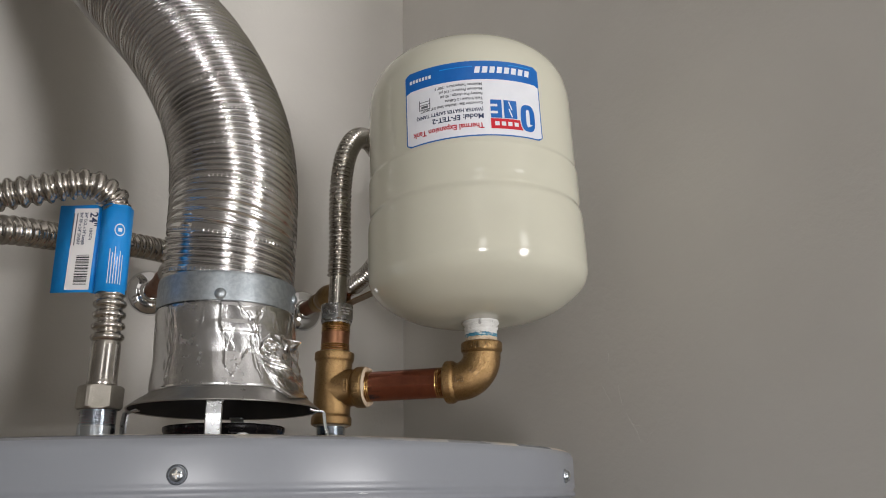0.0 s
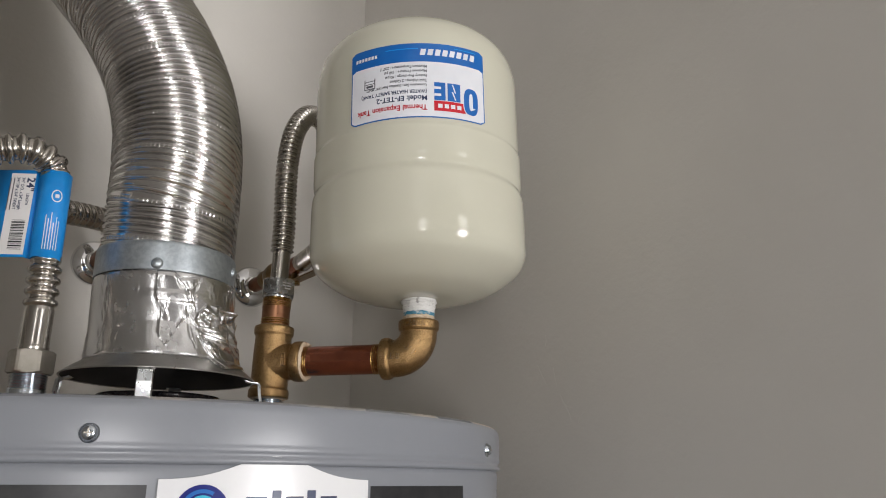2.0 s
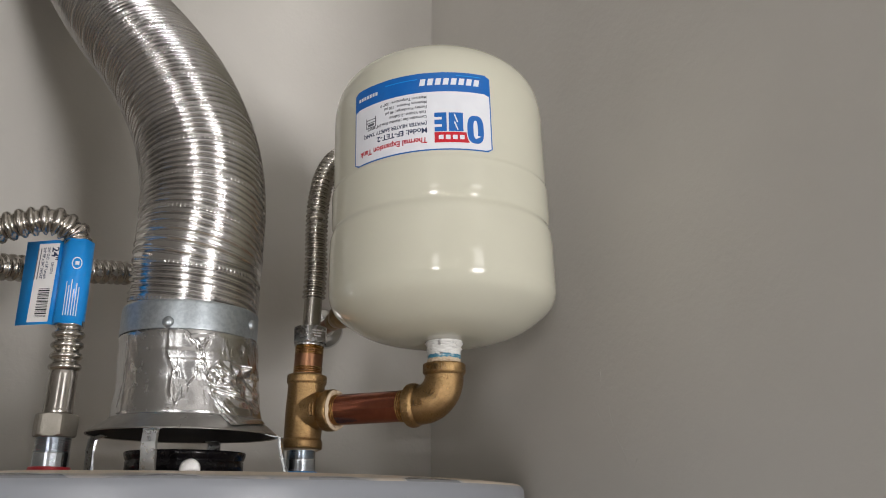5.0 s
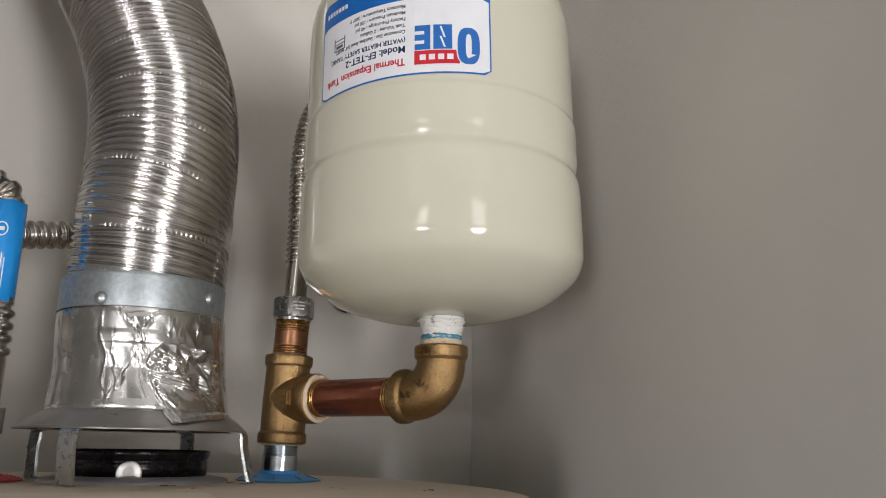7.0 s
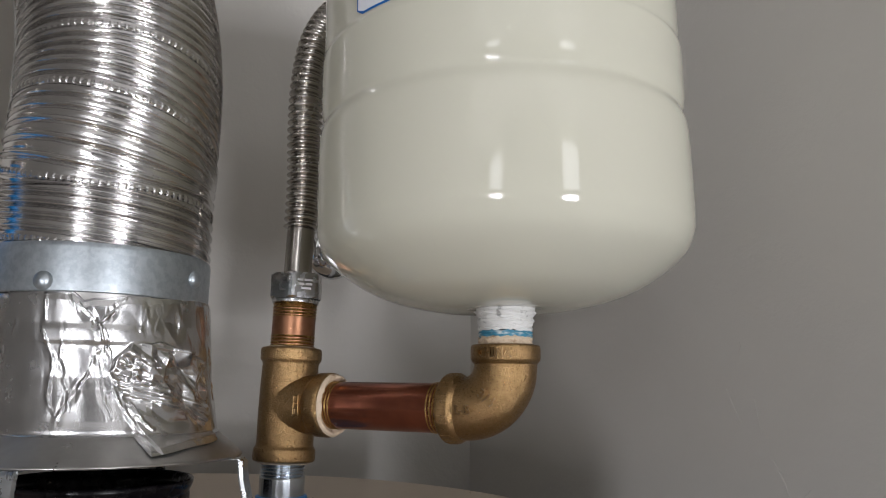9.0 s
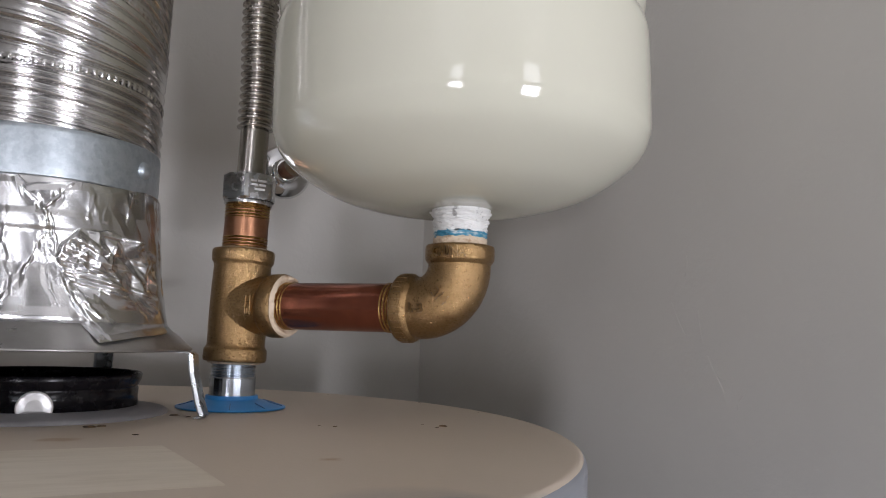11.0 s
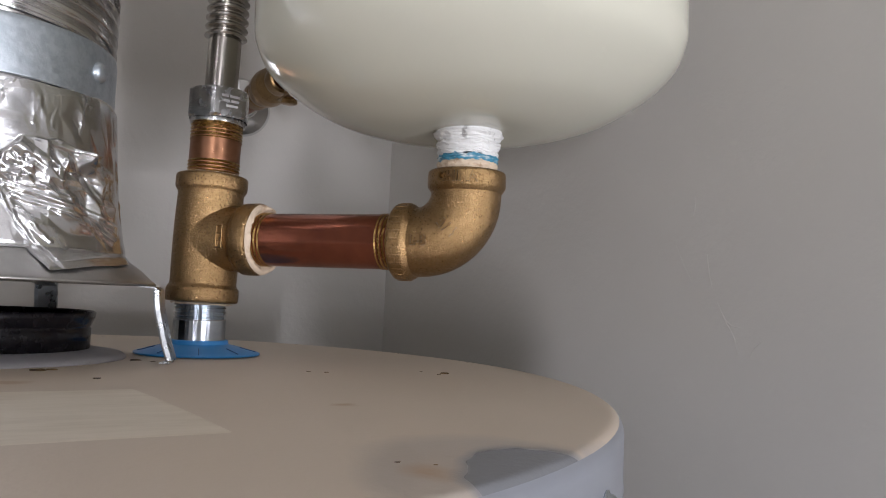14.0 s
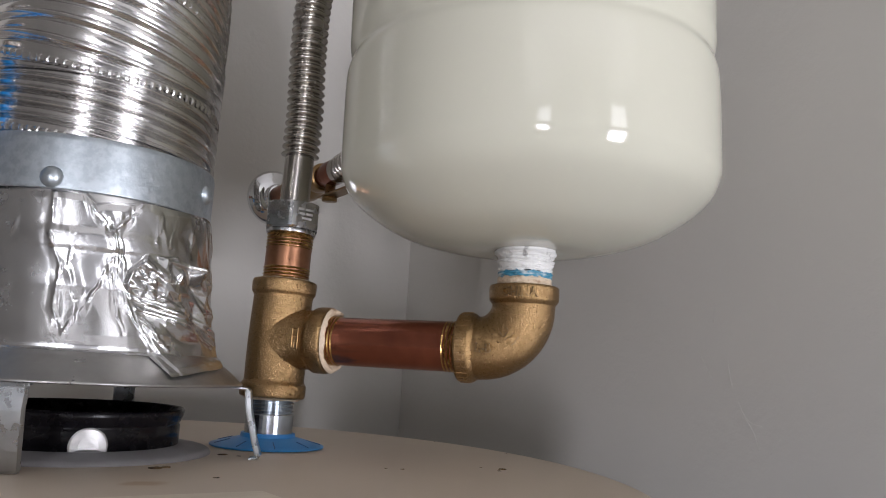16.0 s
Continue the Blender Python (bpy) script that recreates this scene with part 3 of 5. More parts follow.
for deg, z in ((-114.0, 1.6550), (-36.0, 1.6623), (42.0, 1.6625), (144.0, 1.6560)):
    a = radians(deg)
    out = Vector((math.cos(a), math.sin(a), 0))
    c = Vector((CX, CY, z)) + out * 0.0568
    link("rivet", lathe("rivet", [(0.0047, 0.0), (0.0046, 0.0008), (0.0038, 0.0021), (0.0022, 0.0030), (0.0, 0.0033)], c, 20, out), M_GALV, hood, "domed rivet")


def leg(deg, out, splay):
    """A bent sheet strap: lip on the skirt, upright with folded edges and a foot turned in."""
    m = Matrix.Translation((SX, SY, 0)) @ Matrix.Rotation(radians(deg), 4, "Z")
    line = [(0.0690, 1.5716), (0.0745, 1.5700), (0.0772 + out, 1.5697), (0.0786 + out, 1.5686), (0.0796 + out, 1.5600), (0.0802 + out + splay * 0.6, 1.5450), (0.0805 + out + splay, 1.5380), (0.0799 + out + splay, 1.5371), (0.0757 + out + splay, 1.5368)]
    rows = []
    for i, (r, z) in enumerate(line):
        p, q = line[max(i - 1, 0)], line[min(i + 1, len(line) - 1)]
        t = Vector((q[0] - p[0], q[1] - p[1])).normalized()
        n = Vector((-t.y, t.x)) * 0.0004
        w = 0.0060 if i < 7 else 0.0046
        fold = 0.0016 if 2 < i < 7 else 0.0002
        rows.append([m @ Vector((r + a * n.x - f, k * w, z + a * n.y)) for a, k, f in ((1, -1.0, fold), (1, -0.86, 0), (1, 0.86, 0), (1, 1.0, fold), (-1, 0.98, fold), (-1, 0.80, 0), (-1, -0.80, 0), (-1, -0.98, fold))])
    link("leg", grid_mesh("leg", rows, True, True), M_STRAP, hood, "bent shiny zinc strap leg", smooth=False)


for deg, out, splay in ((-114.1, 0.0, -0.0045), (-24.5, 0.0025, 0.0055), (63.0, 0.0, 0.0), (152.5, 0.0, -0.002)):
    leg(deg, out, splay)


def crinkle(u, v, seed):
    """Flat facets with sharp creases: straight-line blend of random heights over a warped triangle net."""
    u += 0.28 * noise.noise((u * 0.7, v * 0.7, seed + 0.5))
    v += 0.28 * noise.noise((u * 0.7 + 9, v * 0.7, seed + 2.5))
    i, j = math.floor(u), math.floor(v)
    a, b = u - i, v - j

    def at(p, q):
        return noise.cell((p + 0.5, q + 0.5, seed + 0.5))
    if a + b < 1:
        return at(i, j) + a * (at(i + 1, j) - at(i, j)) + b * (at(i, j + 1) - at(i, j))
    return at(i + 1, j + 1) + (1 - a) * (at(i, j + 1) - at(i + 1, j + 1)) + (1 - b) * (at(i + 1, j) - at(i + 1, j + 1))


def crease(deg, z, line, width):
    """Nearness to a fold line given as (degrees, height) points."""
    best = 1.0
    p = Vector((deg * 0.00108, z))
    for (d0, z0), (d1, z1) in zip(line, line[1:]):
        a, b = Vector((d0 * 0.00108, z0)), Vector((d1 * 0.00108, z1))
        t = max(0, min(1, (p - a).dot(b - a) / (b - a).length_squared))
        best = min(best, (p - a.lerp(b, t)).length)
    return max(0.0, 1 - best / width)


FOLDS = [(1.0, 0.0015, ((-100.5, 1.6504), (-96.0, 1.6424), (-89.2, 1.6353))), (1.0, 0.0013, ((-76.0, 1.6500), (-82.3, 1.6422), (-89.2, 1.6353))),
         (1.0, 0.0014, ((-89.2, 1.6353), (-86.7, 1.6203), (-83.5, 1.6051), (-79.2, 1.5968), (-74.3, 1.5874))), (0.8, 0.0011, ((-88.0, 1.6340), (-89.0, 1.6180), (-86.8, 1.6040), (-84.0, 1.5920))),
         (0.7, 0.0010, ((-86.6, 1.6330), (-84.6, 1.6220), (-81.6, 1.6100))), (0.8, 0.0013, ((-89.5, 1.6230), (-90.9, 1.6193), (-94.5, 1.6109), (-98.9, 1.6036), (-105.8, 1.5911))),
         (0.55, 0.0016, ((-112.5, 1.6489), (-114.1, 1.6305), (-109.0, 1.6183), (-110.7, 1.6017), (-107.0, 1.5930))), (0.4, 0.0018, ((-104.0, 1.6320), (-105.5, 1.6180), (-103.0, 1.6050))),
         (0.35, 0.0022, ((-128.0, 1.6400), (-129.0, 1.6300))), (0.3, 0.0024, ((-137.0, 1.6180), (-141.0, 1.5950))), (0.5, 0.0018, ((-156.0, 1.6450), (-153.0, 1.6280), (-160.0, 1.5900))),
         (0.5, 0.0015, ((-66.0, 1.6470), (-70.0, 1.6330))), (0.5, 0.0014, ((-60.0, 1.6450), (-63.0, 1.6320))), (0.6, 0.0016, ((-46.0, 1.6480), (-49.0, 1.6330))), (0.8, 0.0018, ((-20, 1.645), (-12, 1.60))), (0.8, 0.0018, ((10, 1.64), (16, 1.59)))]
# folds of the overlap that sweep down from the crushed rosette
SWEEPS = [(1.0, 0.0015, ((-82.0, 1.6075), (-66.0, 1.6035), (-48.0, 1.5985), (-34.0, 1.5900))), (0.8, 0.0013, ((-80.0, 1.6030), (-64.0, 1.5995), (-46.0, 1.5940), (-36.0, 1.5880))),
          (0.7, 0.0012, ((-70.0, 1.6085), (-56.0, 1.6040), (-42.0, 1.5975))), (0.7, 0.0014, ((-58.0, 1.6200), (-61.0, 1.6100), (-56.0, 1.6020))), (0.6, 0.0014, ((-47.0, 1.6170), (-41.0, 1.6060), (-36.0, 1.5990))),
          (0.6, 0.0012, ((-75.0, 1.5985), (-70.0, 1.5900), (-66.0, 1.5860))), (0.5, 0.0012, ((-66.0, 1.6255), (-56.0, 1.6245), (-50.0, 1.6230)))]


def neck_radius(z):
    return float(np.interp(z, [1.5700, 1.5760, 1.5800, 1.5840, 1.5900, 1.6100, 1.6500, 1.6560], [0.0778, 0.0716, 0.0656, 0.0603, 0.0592, 0.0568, 0.0559, 0.0558]))


def foil():
    """Aluminium tape round the neck: flat facets, sharp folds, and a crumpled overlap with a loose lower corner."""
    seg, high = 1000, 210
    rows = []
    for i in range(high + 1):
        k = i / high
        row = []
        for j in range(seg):
            deg = -180 + 360 * j / seg
            a = radians(deg)
            low = 1.5830 + 0.0016 * noise.noise((math.cos(a) * 2, math.sin(a) * 2, 1))
            drop = min(1, max(0, (deg + 74) / 5)) * min(1, max(0, (-24 - deg) / 4))
            low -= drop * (0.0085 - 0.00014 * max(0, deg + 69))
            top = float(np.interp(deg, [-180, -122, -100.5, -96, -86, -76, -36, 0, 180], [1.6520, 1.6505, 1.6504, 1.6462, 1.6480, 1.6498, 1.6540, 1.6530, 1.6520])) + 0.0006 * crinkle(deg * 0.12, 3.3, 5)
            z = low + (top - low) * k
            u, v = deg * 0.00108, z
            # the overlap's outline
            left = float(np.interp(z, [1.5740, 1.5925, 1.6063, 1.6131, 1.6185, 1.6276], [-64, -77.2, -81.1, -84, -82.5, -74])) + 0.9 * noise.noise((z * 160, 2.5, 1))
            rim = float(np.interp(deg, [-84, -74, -62, -42, -26], [1.6200, 1.6278, 1.6280, 1.6244, 1.6200]))
            over = min(1, max(0, (deg - left) / 1.3)) * min(1, max(0, (-26 - deg) / 3)) * min(1, max(0, (rim + 0.0010 * crinkle(deg * 0.15, 1.5, 9) - z) / 0.0010))
            calm = min(1, max(0.10, (z - 1.5870) / 0.010))
            wide = crinkle(u / 0.034, v / 0.044, 11)
            # the step of the pipe end under the tape
            puff = math.exp(-((deg + 94) / 30) ** 4) * math.exp(-((z - 1.6302) / 0.0042) ** 4)
            patch = min(1, max(0, 0.35 + 1.6 * noise.noise((math.cos(a) * 3.2, math.sin(a) * 3.2, z * 45))))
            dr = 0.0014 + 0.0006 * wide + 0.0009 * puff + 0.00045 * patch * crinkle(u / 0.0072, v / 0.0170, 17)
            jag = deg + 1.2 * noise.noise((deg * 0.12, z * 130, 3)) + 0.5 * noise.noise((deg * 0.4, z * 420, 8))
            for k_f, wid, f in FOLDS:
                near = crease(jag, z, f, 3 * wid)
                if near > 0:
                    broken = 0.45 + 0.9 * noise.noise((u * 190, z * 190, 6))
                    dr += k_f * (1 - 0.85 * over) * (0.0011 * broken * max(0.0, 1 - (1 - near) * 4) + 0.0007 * near * (crinkle(u / 0.0026, v / 0.0080, 41) - 0.4))
            crush = math.exp(-(((deg + 45) / 30) ** 2) - (((z - 1.636) / 0.012) ** 2))
            dr += 0.0010 * crush * crinkle(u / 0.0078, v / 0.0130, 23) * (1 - over)
            if over:
                far_b = math.hypot((deg + 49) * 0.00108, z - 1.6226)
                far_r = math.hypot((deg + 75.6) * 0.00108, z - 1.6141)
                turn = math.atan2(z - 1.6141, (deg + 75.6) * 0.00108)
                ball = math.exp(-(far_b / 0.0050) ** 3)
                rose = math.exp(-(far_r / 0.0088) ** 4)
                crumple = 0.0028 * crinkle(u / 0.0105, v / 0.0085, 71) + 0.0016 * crinkle(u / 0.0048, v / 0.0040, 83)
                dr += over * (0.0014 + calm * (0.0009 + crumple))
                dr += over * ball * (0.0040 + 0.0022 * crinkle(u / 0.0024, v / 0.0024, 55))
                dr += over * rose * (0.0010 + 0.0008 * noise.noise((math.cos(turn) * 2.2, math.sin(turn) * 2.2, far_r * 150)) + 0.0028 * crinkle(u / 0.0052, v / 0.0038, 61))
                for k_f, wid, f in SWEEPS:
                    dr += over * k_f * 0.0011 * crease(jag, z, f, wid)
            dr *= min(1, 0.15 + (1 - k) * 14) * min(1, 0.35 + k * 16)
            r = neck_radius(z) + max(dr, 0.0004)
            x, y = hood_centre(z)
            row.append(Vector((x + r * math.cos(a), y + r * math.sin(a), z)))
        rows.append(row)
    link("foil_tape", grid_mesh("foil_tape", rows), M_FOIL, hood, "shiny creased aluminium foil tape with a crumpled overlap")


foil()

# ---- flexible vent duct ----
duct = thing("vent_duct", (VX, VY, 1.678), "spiral corrugated aluminium vent duct bending to the wall", "vent duct")
DUCT_R, TURN_PITCH = 0.0545, 0.0365


def duct_line(step):
    return smooth_line([(VX, VY, 1.6750), (0.3084, 0.7135, 1.7050), (0.3080, 0.7125, 1.73), (0.3095, 0.7205, 1.78), (0.3038, 0.7310, 1.83), (0.2888, 0.7465, 1.88), (0.268, 0.7698, 1.93), (0.2433, 0.8014, 1.979), (0.2222, 0.8301, 2.018),
                        (0.1997, 0.8601, 2.061), (0.1808, 0.8830, 2.100), (0.158, 0.913, 2.150), (0.134, 0.948, 2.200), (0.110, 0.985, 2.250), (0.085, 1.027, 2.300)], step)


def rib(phase):
    """Height of the corrugation over one width of the strip, phase 0 to 1: broad flats between narrow rolled beads; the crimped seam lies at 0."""
    p = phase % 1.0
    seam = math.exp(-(min(p, 1 - p) / 0.040) ** 2)
    q = (p * 6) % 1.0
    d = (q + 0.5) % 1.0 - 0.5
    bead = math.cos(math.pi * d / 0.34) ** 2 if abs(d) < 0.17 else 0.0
    groove = math.exp(-((d + 0.25) / 0.075) ** 2) + 0.5 * math.exp(-((d - 0.22) / 0.05) ** 2)
    return (0.0016 * bead - 0.0020 * groove) * (1 - seam) + 0.0009 * seam


STEP = 0.0003
DL = duct_line(STEP)
DUCT_FRAMES = frames_along(DL)


def bend_at(i):
    """How sharply the duct turns at a ring, towards the inside of the bend."""
    lo, hi = max(i - 60, 0), min(i + 60, len(DL) - 1)
    return (DUCT_FRAMES[hi][1] - DUCT_FRAMES[lo][1]) / max(STEP * (hi - lo), 1e-6)


DUCT_BEND = [bend_at(i) for i in range(len(DL))]


def duct_radius(i, s, a):
    p, t, u, v = DUCT_FRAMES[i]
    ca, sa = math.cos(a), math.sin(a)
    squeeze = (u * ca + v * sa).dot(DUCT_BEND[i]) * DUCT_R
    depth = 1.0 + 6.0 * max(0.0, squeeze) - 0.6 * max(0.0, -squeeze)
    wander = 0.02 * noise.noise((ca, sa, s * 20))
    return DUCT_R + depth * rib(s / TURN_PITCH + a / (2 * math.pi) + 0.265 + wander) + 0.0002 * noise.noise((ca * 1.5, sa * 1.5, s * 18))


link("duct", sweep("duct", DL, duct_radius, 132, caps=False), M_DUCT, duct)


def crimps():
    """The row of small crimped dimples along the spiral seam."""
    fr = DUCT_FRAMES
    verts, faces = [], []
    per = 92
    total = len(DL) * STEP
    turns = int(total / TURN_PITCH) - 1
    for k in range(turns * per):
        q = k / per
        a = 2 * math.pi * ((q) % 1.0)
        s = (math.floor(q) + 1 - 0.265 - a / (2 * math.pi)) * TURN_PITCH
        i = int(s / STEP)
        if i < 0 or i >= len(fr):
            continue
        p, t, u, v = fr[i]
        out = u * math.cos(a) + v * math.sin(a)
        side = t.cross(out)
        c = p + out * (DUCT_R + 0.0005)
        w, h, g = 0.0012, 0.0017, 0.0007
        b = len(verts)
        for x, y in ((-w, -h), (w, -h), (w, h), (-w, h)):
            verts.append(c + side * x + t * y)
        for x, y in ((-w * 0.45, -h * 0.5), (w * 0.45, -h * 0.5), (w * 0.45, h * 0.5), (-w * 0.45, h * 0.5)):
            verts.append(c + side * x + t * y + out * g)
        faces += [(b + 4, b + 5, b + 6, b + 7)] + [(b + e, b + (e + 1) % 4, b + 4 + (e + 1) % 4, b + 4 + e) for e in range(4)]
    me = bpy.data.meshes.new("seam_crimp")
    me.from_pydata([tuple(p) for p in verts], [], faces)
    ob = link("seam_crimp", me, M_DUCT, duct, "rows of crimped dimples along the spiral seam")
    tagged(ob, kind="stuff")


crimps()


# ---- expansion tank ----
KX, KY = 0.5083, 0.6179
HANG = Vector((-0.019, 0.009, 1.0))  # the tank leans a little on its elbow
tank = thing("expansion_tank", (KX, KY, 1.640), "cream enamelled thermal expansion tank hung upside down on its elbow", "expansion tank")
shape = [(0.0150, 1.6496), (0.0225, 1.6490), (0.036, 1.6492), (0.052, 1.6520), (0.068, 1.6570), (0.083, 1.6655), (0.0942, 1.6750), (0.0988, 1.6840), (0.1000, 1.6920), (0.1001, 1.7150), (0.0999, 1.7320), (0.0993, 1.7400),
         (0.0974, 1.7450), (0.0968, 1.7472), (0.0976, 1.7500), (0.0986, 1.7560), (0.0988, 1.7650), (0.0989, 1.7780), (0.0987, 1.7815), (0.0980, 1.7828), (0.0978, 1.7900), (0.0978, 1.8200), (0.0978, 1.8530),
         (0.0970, 1.8650), (0.0944, 1.8765), (0.0888, 1.8875), (0.0790, 1.8975), (0.0650, 1.9056), (0.0450, 1.9120), (0.0250, 1.9148), (0.0080, 1.9156), (0.0, 1.9156)]
link("shell", lathe("shell", spline_profile(shape), Vector((KX, KY, 1.63)) - HANG * 1.63, 160, HANG), M_CREAM, tank)
neck = rounded([(0.0160, 1.6496), (0.0154, 1.6478), (0.0142, 1.6452), (0.0137, 1.6445), (0.0142, 1.6436), (0.0145, 1.6418), (0.0139, 1.6392), (0.0136, 1.6385), (0.0130, 1.6380)], 0.0006)
link("neck", lathe("neck", neck, (KX, KY, 0), 64), M_TAPE, tank, "white taped threaded neck")


def ragged(name, r0, z0, z1, amp, mat, label, parent, seed=0, flare=0.0):
    """A torn wrap round the neck; flare opens its upper edge."""
    rows = []
    seg, n = 90, 14
    for i in range(n + 1):
        k = i / n
        row = []
        for j in range(seg):
            a = 2 * math.pi * j / seg
            edge = 0.0007 * noise.noise((math.cos(a) * 4, math.sin(a) * 4, seed)) + 0.0007 * noise.noise((math.cos(a) * 11, math.sin(a) * 11, seed))
            r = r0 + flare * k * k + amp * noise.noise((math.cos(a) * 5, math.sin(a) * 5, k * 4 + seed)) * 1.3 + amp * 0.2 * math.sin(k * 19)
            if i in (0, n):
                r -= 0.0013
            row.append(Vector((KX + r * math.cos(a), KY + r * math.sin(a), z0 + (z1 - z0) * k + edge * (1 if i in (0, 1, n - 1, n) else 0.6))))
        rows.append(row)
    return link(name, grid_mesh(name, rows), mat, parent, label)


for r0, z0, z1, amp, seed, flare in ((0.0146, 1.6438, 1.6478, 0.0006, 21, 0.0026), (0.0141, 1.6396, 1.6436, 0.0008, 3, 0.0014), (0.0139, 1.6372, 1.6393, 0.0006, 31, 0.0008)):
    ragged("thread_tape", r0, z0, z1, amp, M_TAPE, "torn white thread tape", tank, seed, flare)
ragged("thread_sealant", 0.0139, 1.6340, 1.6374, 0.0008, M_BLUEDOPE, "smeared blue sealant", tank, 9, 0.0004)
ragged("thread_sealant", 0.0141, 1.6285, 1.6348, 0.0007, M_DOPE, "cream pipe sealant", tank, 14)

# printed label, fixed upside down: u runs along the print's own reading direction, v up its own way
A0, A1, LZ0, LZ1, LR = 198.8, 271.6, 1.7850, 1.8565, 0.0979
LW, LH = radians(A1 - A0) * LR, LZ1 - LZ0


def on_label(x, y, off=0.0):
    """x, y in metres from the print's lower left corner as it reads."""
    a = radians(A1) - x / LR
    z = LZ1 - y + 0.0052 * (1 - x / LW) - 0.0026
    r = LR + 0.0003 + off
    return Vector((KX + HANG.x * (z - 1.63) + r * math.cos(a), KY + HANG.y * (z - 1.63) + r * math.sin(a), z))


def label_patch(name, x0, x1, y0, y1, off, mat, parent, label="", cut=0.0, n=28):
    cols = [x0 + (x1 - x0) * i / n for i in range(n + 1)]

    def inset(x):
        d = min(x - x0, x1 - x)
        return cut - math.sqrt(max(0, cut * cut - (cut - d) ** 2)) if d < cut else 0.0
    rows = [[on_label(x, y0 + inset(x), off) for x in cols], [on_label(x, (y0 + y1) / 2, off) for x in cols], [on_label(x, y1 - inset(x), off) for x in cols]]
    return link(name, grid_mesh(name, rows, False), mat, parent, label, smooth=False)


sticker = label_patch("label", 0, LW, 0, LH, 0.0, M_BLUEINK, tank, "blue and white printed label, upside down", 0.003)
label_patch("label_field", 0.0011, LW - 0.0011, 0.0182, LH - 0.0011, 0.00015, M_LABEL, sticker, "", 0.002)


def label_text(body, x, y, size, mat, width=None):
    return bend_text("printed_line", body, size, lambda px, py, h: on_label(x + px, y + py, 0.00035), mat, sticker, width)


TXX = LW * 0.440
label_text("Thermal Expansion Tank", TXX, LH - 0.0118, 0.0070, M_REDINK, 0.0625)
label_text("Model: EF-TET-2", TXX, LH - 0.0205, 0.0066, M_DARKINK, 0.0440)
label_text("(WATER HEATER SAFETY TANK)", TXX, LH - 0.0262, 0.0046, M_DARKINK, 0.0585)
for i, (body, w) in enumerate((('Connection Size : Stainless Steel 3/4" MNPT', 0.0540), ("Tank Volume : 2 Gallons", 0.0320), ("Factory Pre-charge : 40 psi", 0.0360), ("Maximum Pressure : 150 psi", 0.0370), ("Maximum Temperature : 200\u00b0 F", 0.0410))):
    label_text(body, TXX, LH - 0.0318 - 0.0045 * i, 0.0036, M_GREYINK, w)
# the maker's mark as plain shapes: a tall thick ring, blocks with a slanted bar, a red bar with pale strokes
def label_slant(name, corners, off, mat):
    """A four-cornered patch on the label, split finely enough to follow its curve."""
    (a, b, c, d), n = [Vector(p) for p in corners], 6
    rows = [[on_label(*p.lerp(q, i / n), off) for i in range(n + 1)] for p, q in ((a, b), (d, c))]
    link(name, grid_mesh(name, rows, False), mat, sticker, smooth=False)


label_patch("mark_red", 0.0205, 0.0488, 0.0556, 0.0650, 0.0003, M_REDINK, sticker)
for x0 in (0.0245, 0.0302, 0.0359, 0.0416):
    label_patch("mark_stroke", x0, x0 + 0.0038, 0.0584, 0.0622, 0.0005, M_LABEL, sticker, n=2)


def mark_ring(cx, cy, rx, ry, inner_x, inner_y, off, mat):
    rows = []
    n = 48
    for ax, ay in ((rx, ry), (inner_x, inner_y)):
        rows.append([on_label(cx + ax * math.copysign(abs(math.cos(t)) ** 0.75, math.cos(t)), cy + ay * math.copysign(abs(math.sin(t)) ** 0.7, math.sin(t)), off) for t in (2 * math.pi * i / n for i in range(n))])
    link("mark_ring", grid_mesh("mark_ring", rows), mat, sticker, smooth=False)


mark_ring(0.0148, 0.0526, 0.0079, 0.0136, 0.0001, 0.0001, 0.0004, M_LABEL)
mark_ring(0.0148, 0.0526, 0.0071, 0.0127, 0.0019, 0.0082, 0.0005, M_BLUEINK)
label_slant("mark_notch", ((0.0140, 0.0580), (0.0168, 0.0580), (0.0150, 0.0612), (0.0100, 0.0586)), 0.0006, M_LABEL)
label_patch("mark_block", 0.0252, 0.0369, 0.0380, 0.0550, 0.0005, M_BLUEINK, sticker, n=6)
label_slant("mark_slit", ((0.0292, 0.0470), (0.0304, 0.0470), (0.0330, 0.0392), (0.0318, 0.0392)), 0.0006, M_LABEL)
label_slant("mark_slit", ((0.0292, 0.0538), (0.0304, 0.0538), (0.0330, 0.0462), (0.0318, 0.0462)), 0.0006, M_LABEL)
label_patch("mark_block", 0.0388, 0.0486, 0.0380, 0.0550, 0.0005, M_BLUEINK, sticker, n=6)
for y0 in (0.0421, 0.0487):
    label_patch("mark_slit", 0.0426, 0.0486, y0, y0 + 0.0024, 0.0006, M_LABEL, sticker, n=3)
# brand strip: pale slanted bars
for i in range(8):
    x = 0.0085 + 0.0065 * i
    label_slant("brand_bar", ((x + 0.0011, 0.0058), (x + 0.0056, 0.0058), (x + 0.0068, 0.0120), (x + 0.0023, 0.0120)), 0.0003, M_LABEL)
for i in range(7):
    x = LW - 0.0258 + 0.0031 * i
    label_patch("brand_bar", x, x + 0.0022, 0.0078, 0.0110, 0.0003, M_LABEL, sticker, n=2)
label_patch("print_bar", 0.0085, 0.0300, 0.0028, 0.0037, 0.0003, M_TAGBLUE, sticker, n=8)
label_patch("print_bar", LW * 0.50, LW * 0.73, 0.0050, 0.0060, 0.0003, M_TAGBLUE, sticker, n=8)
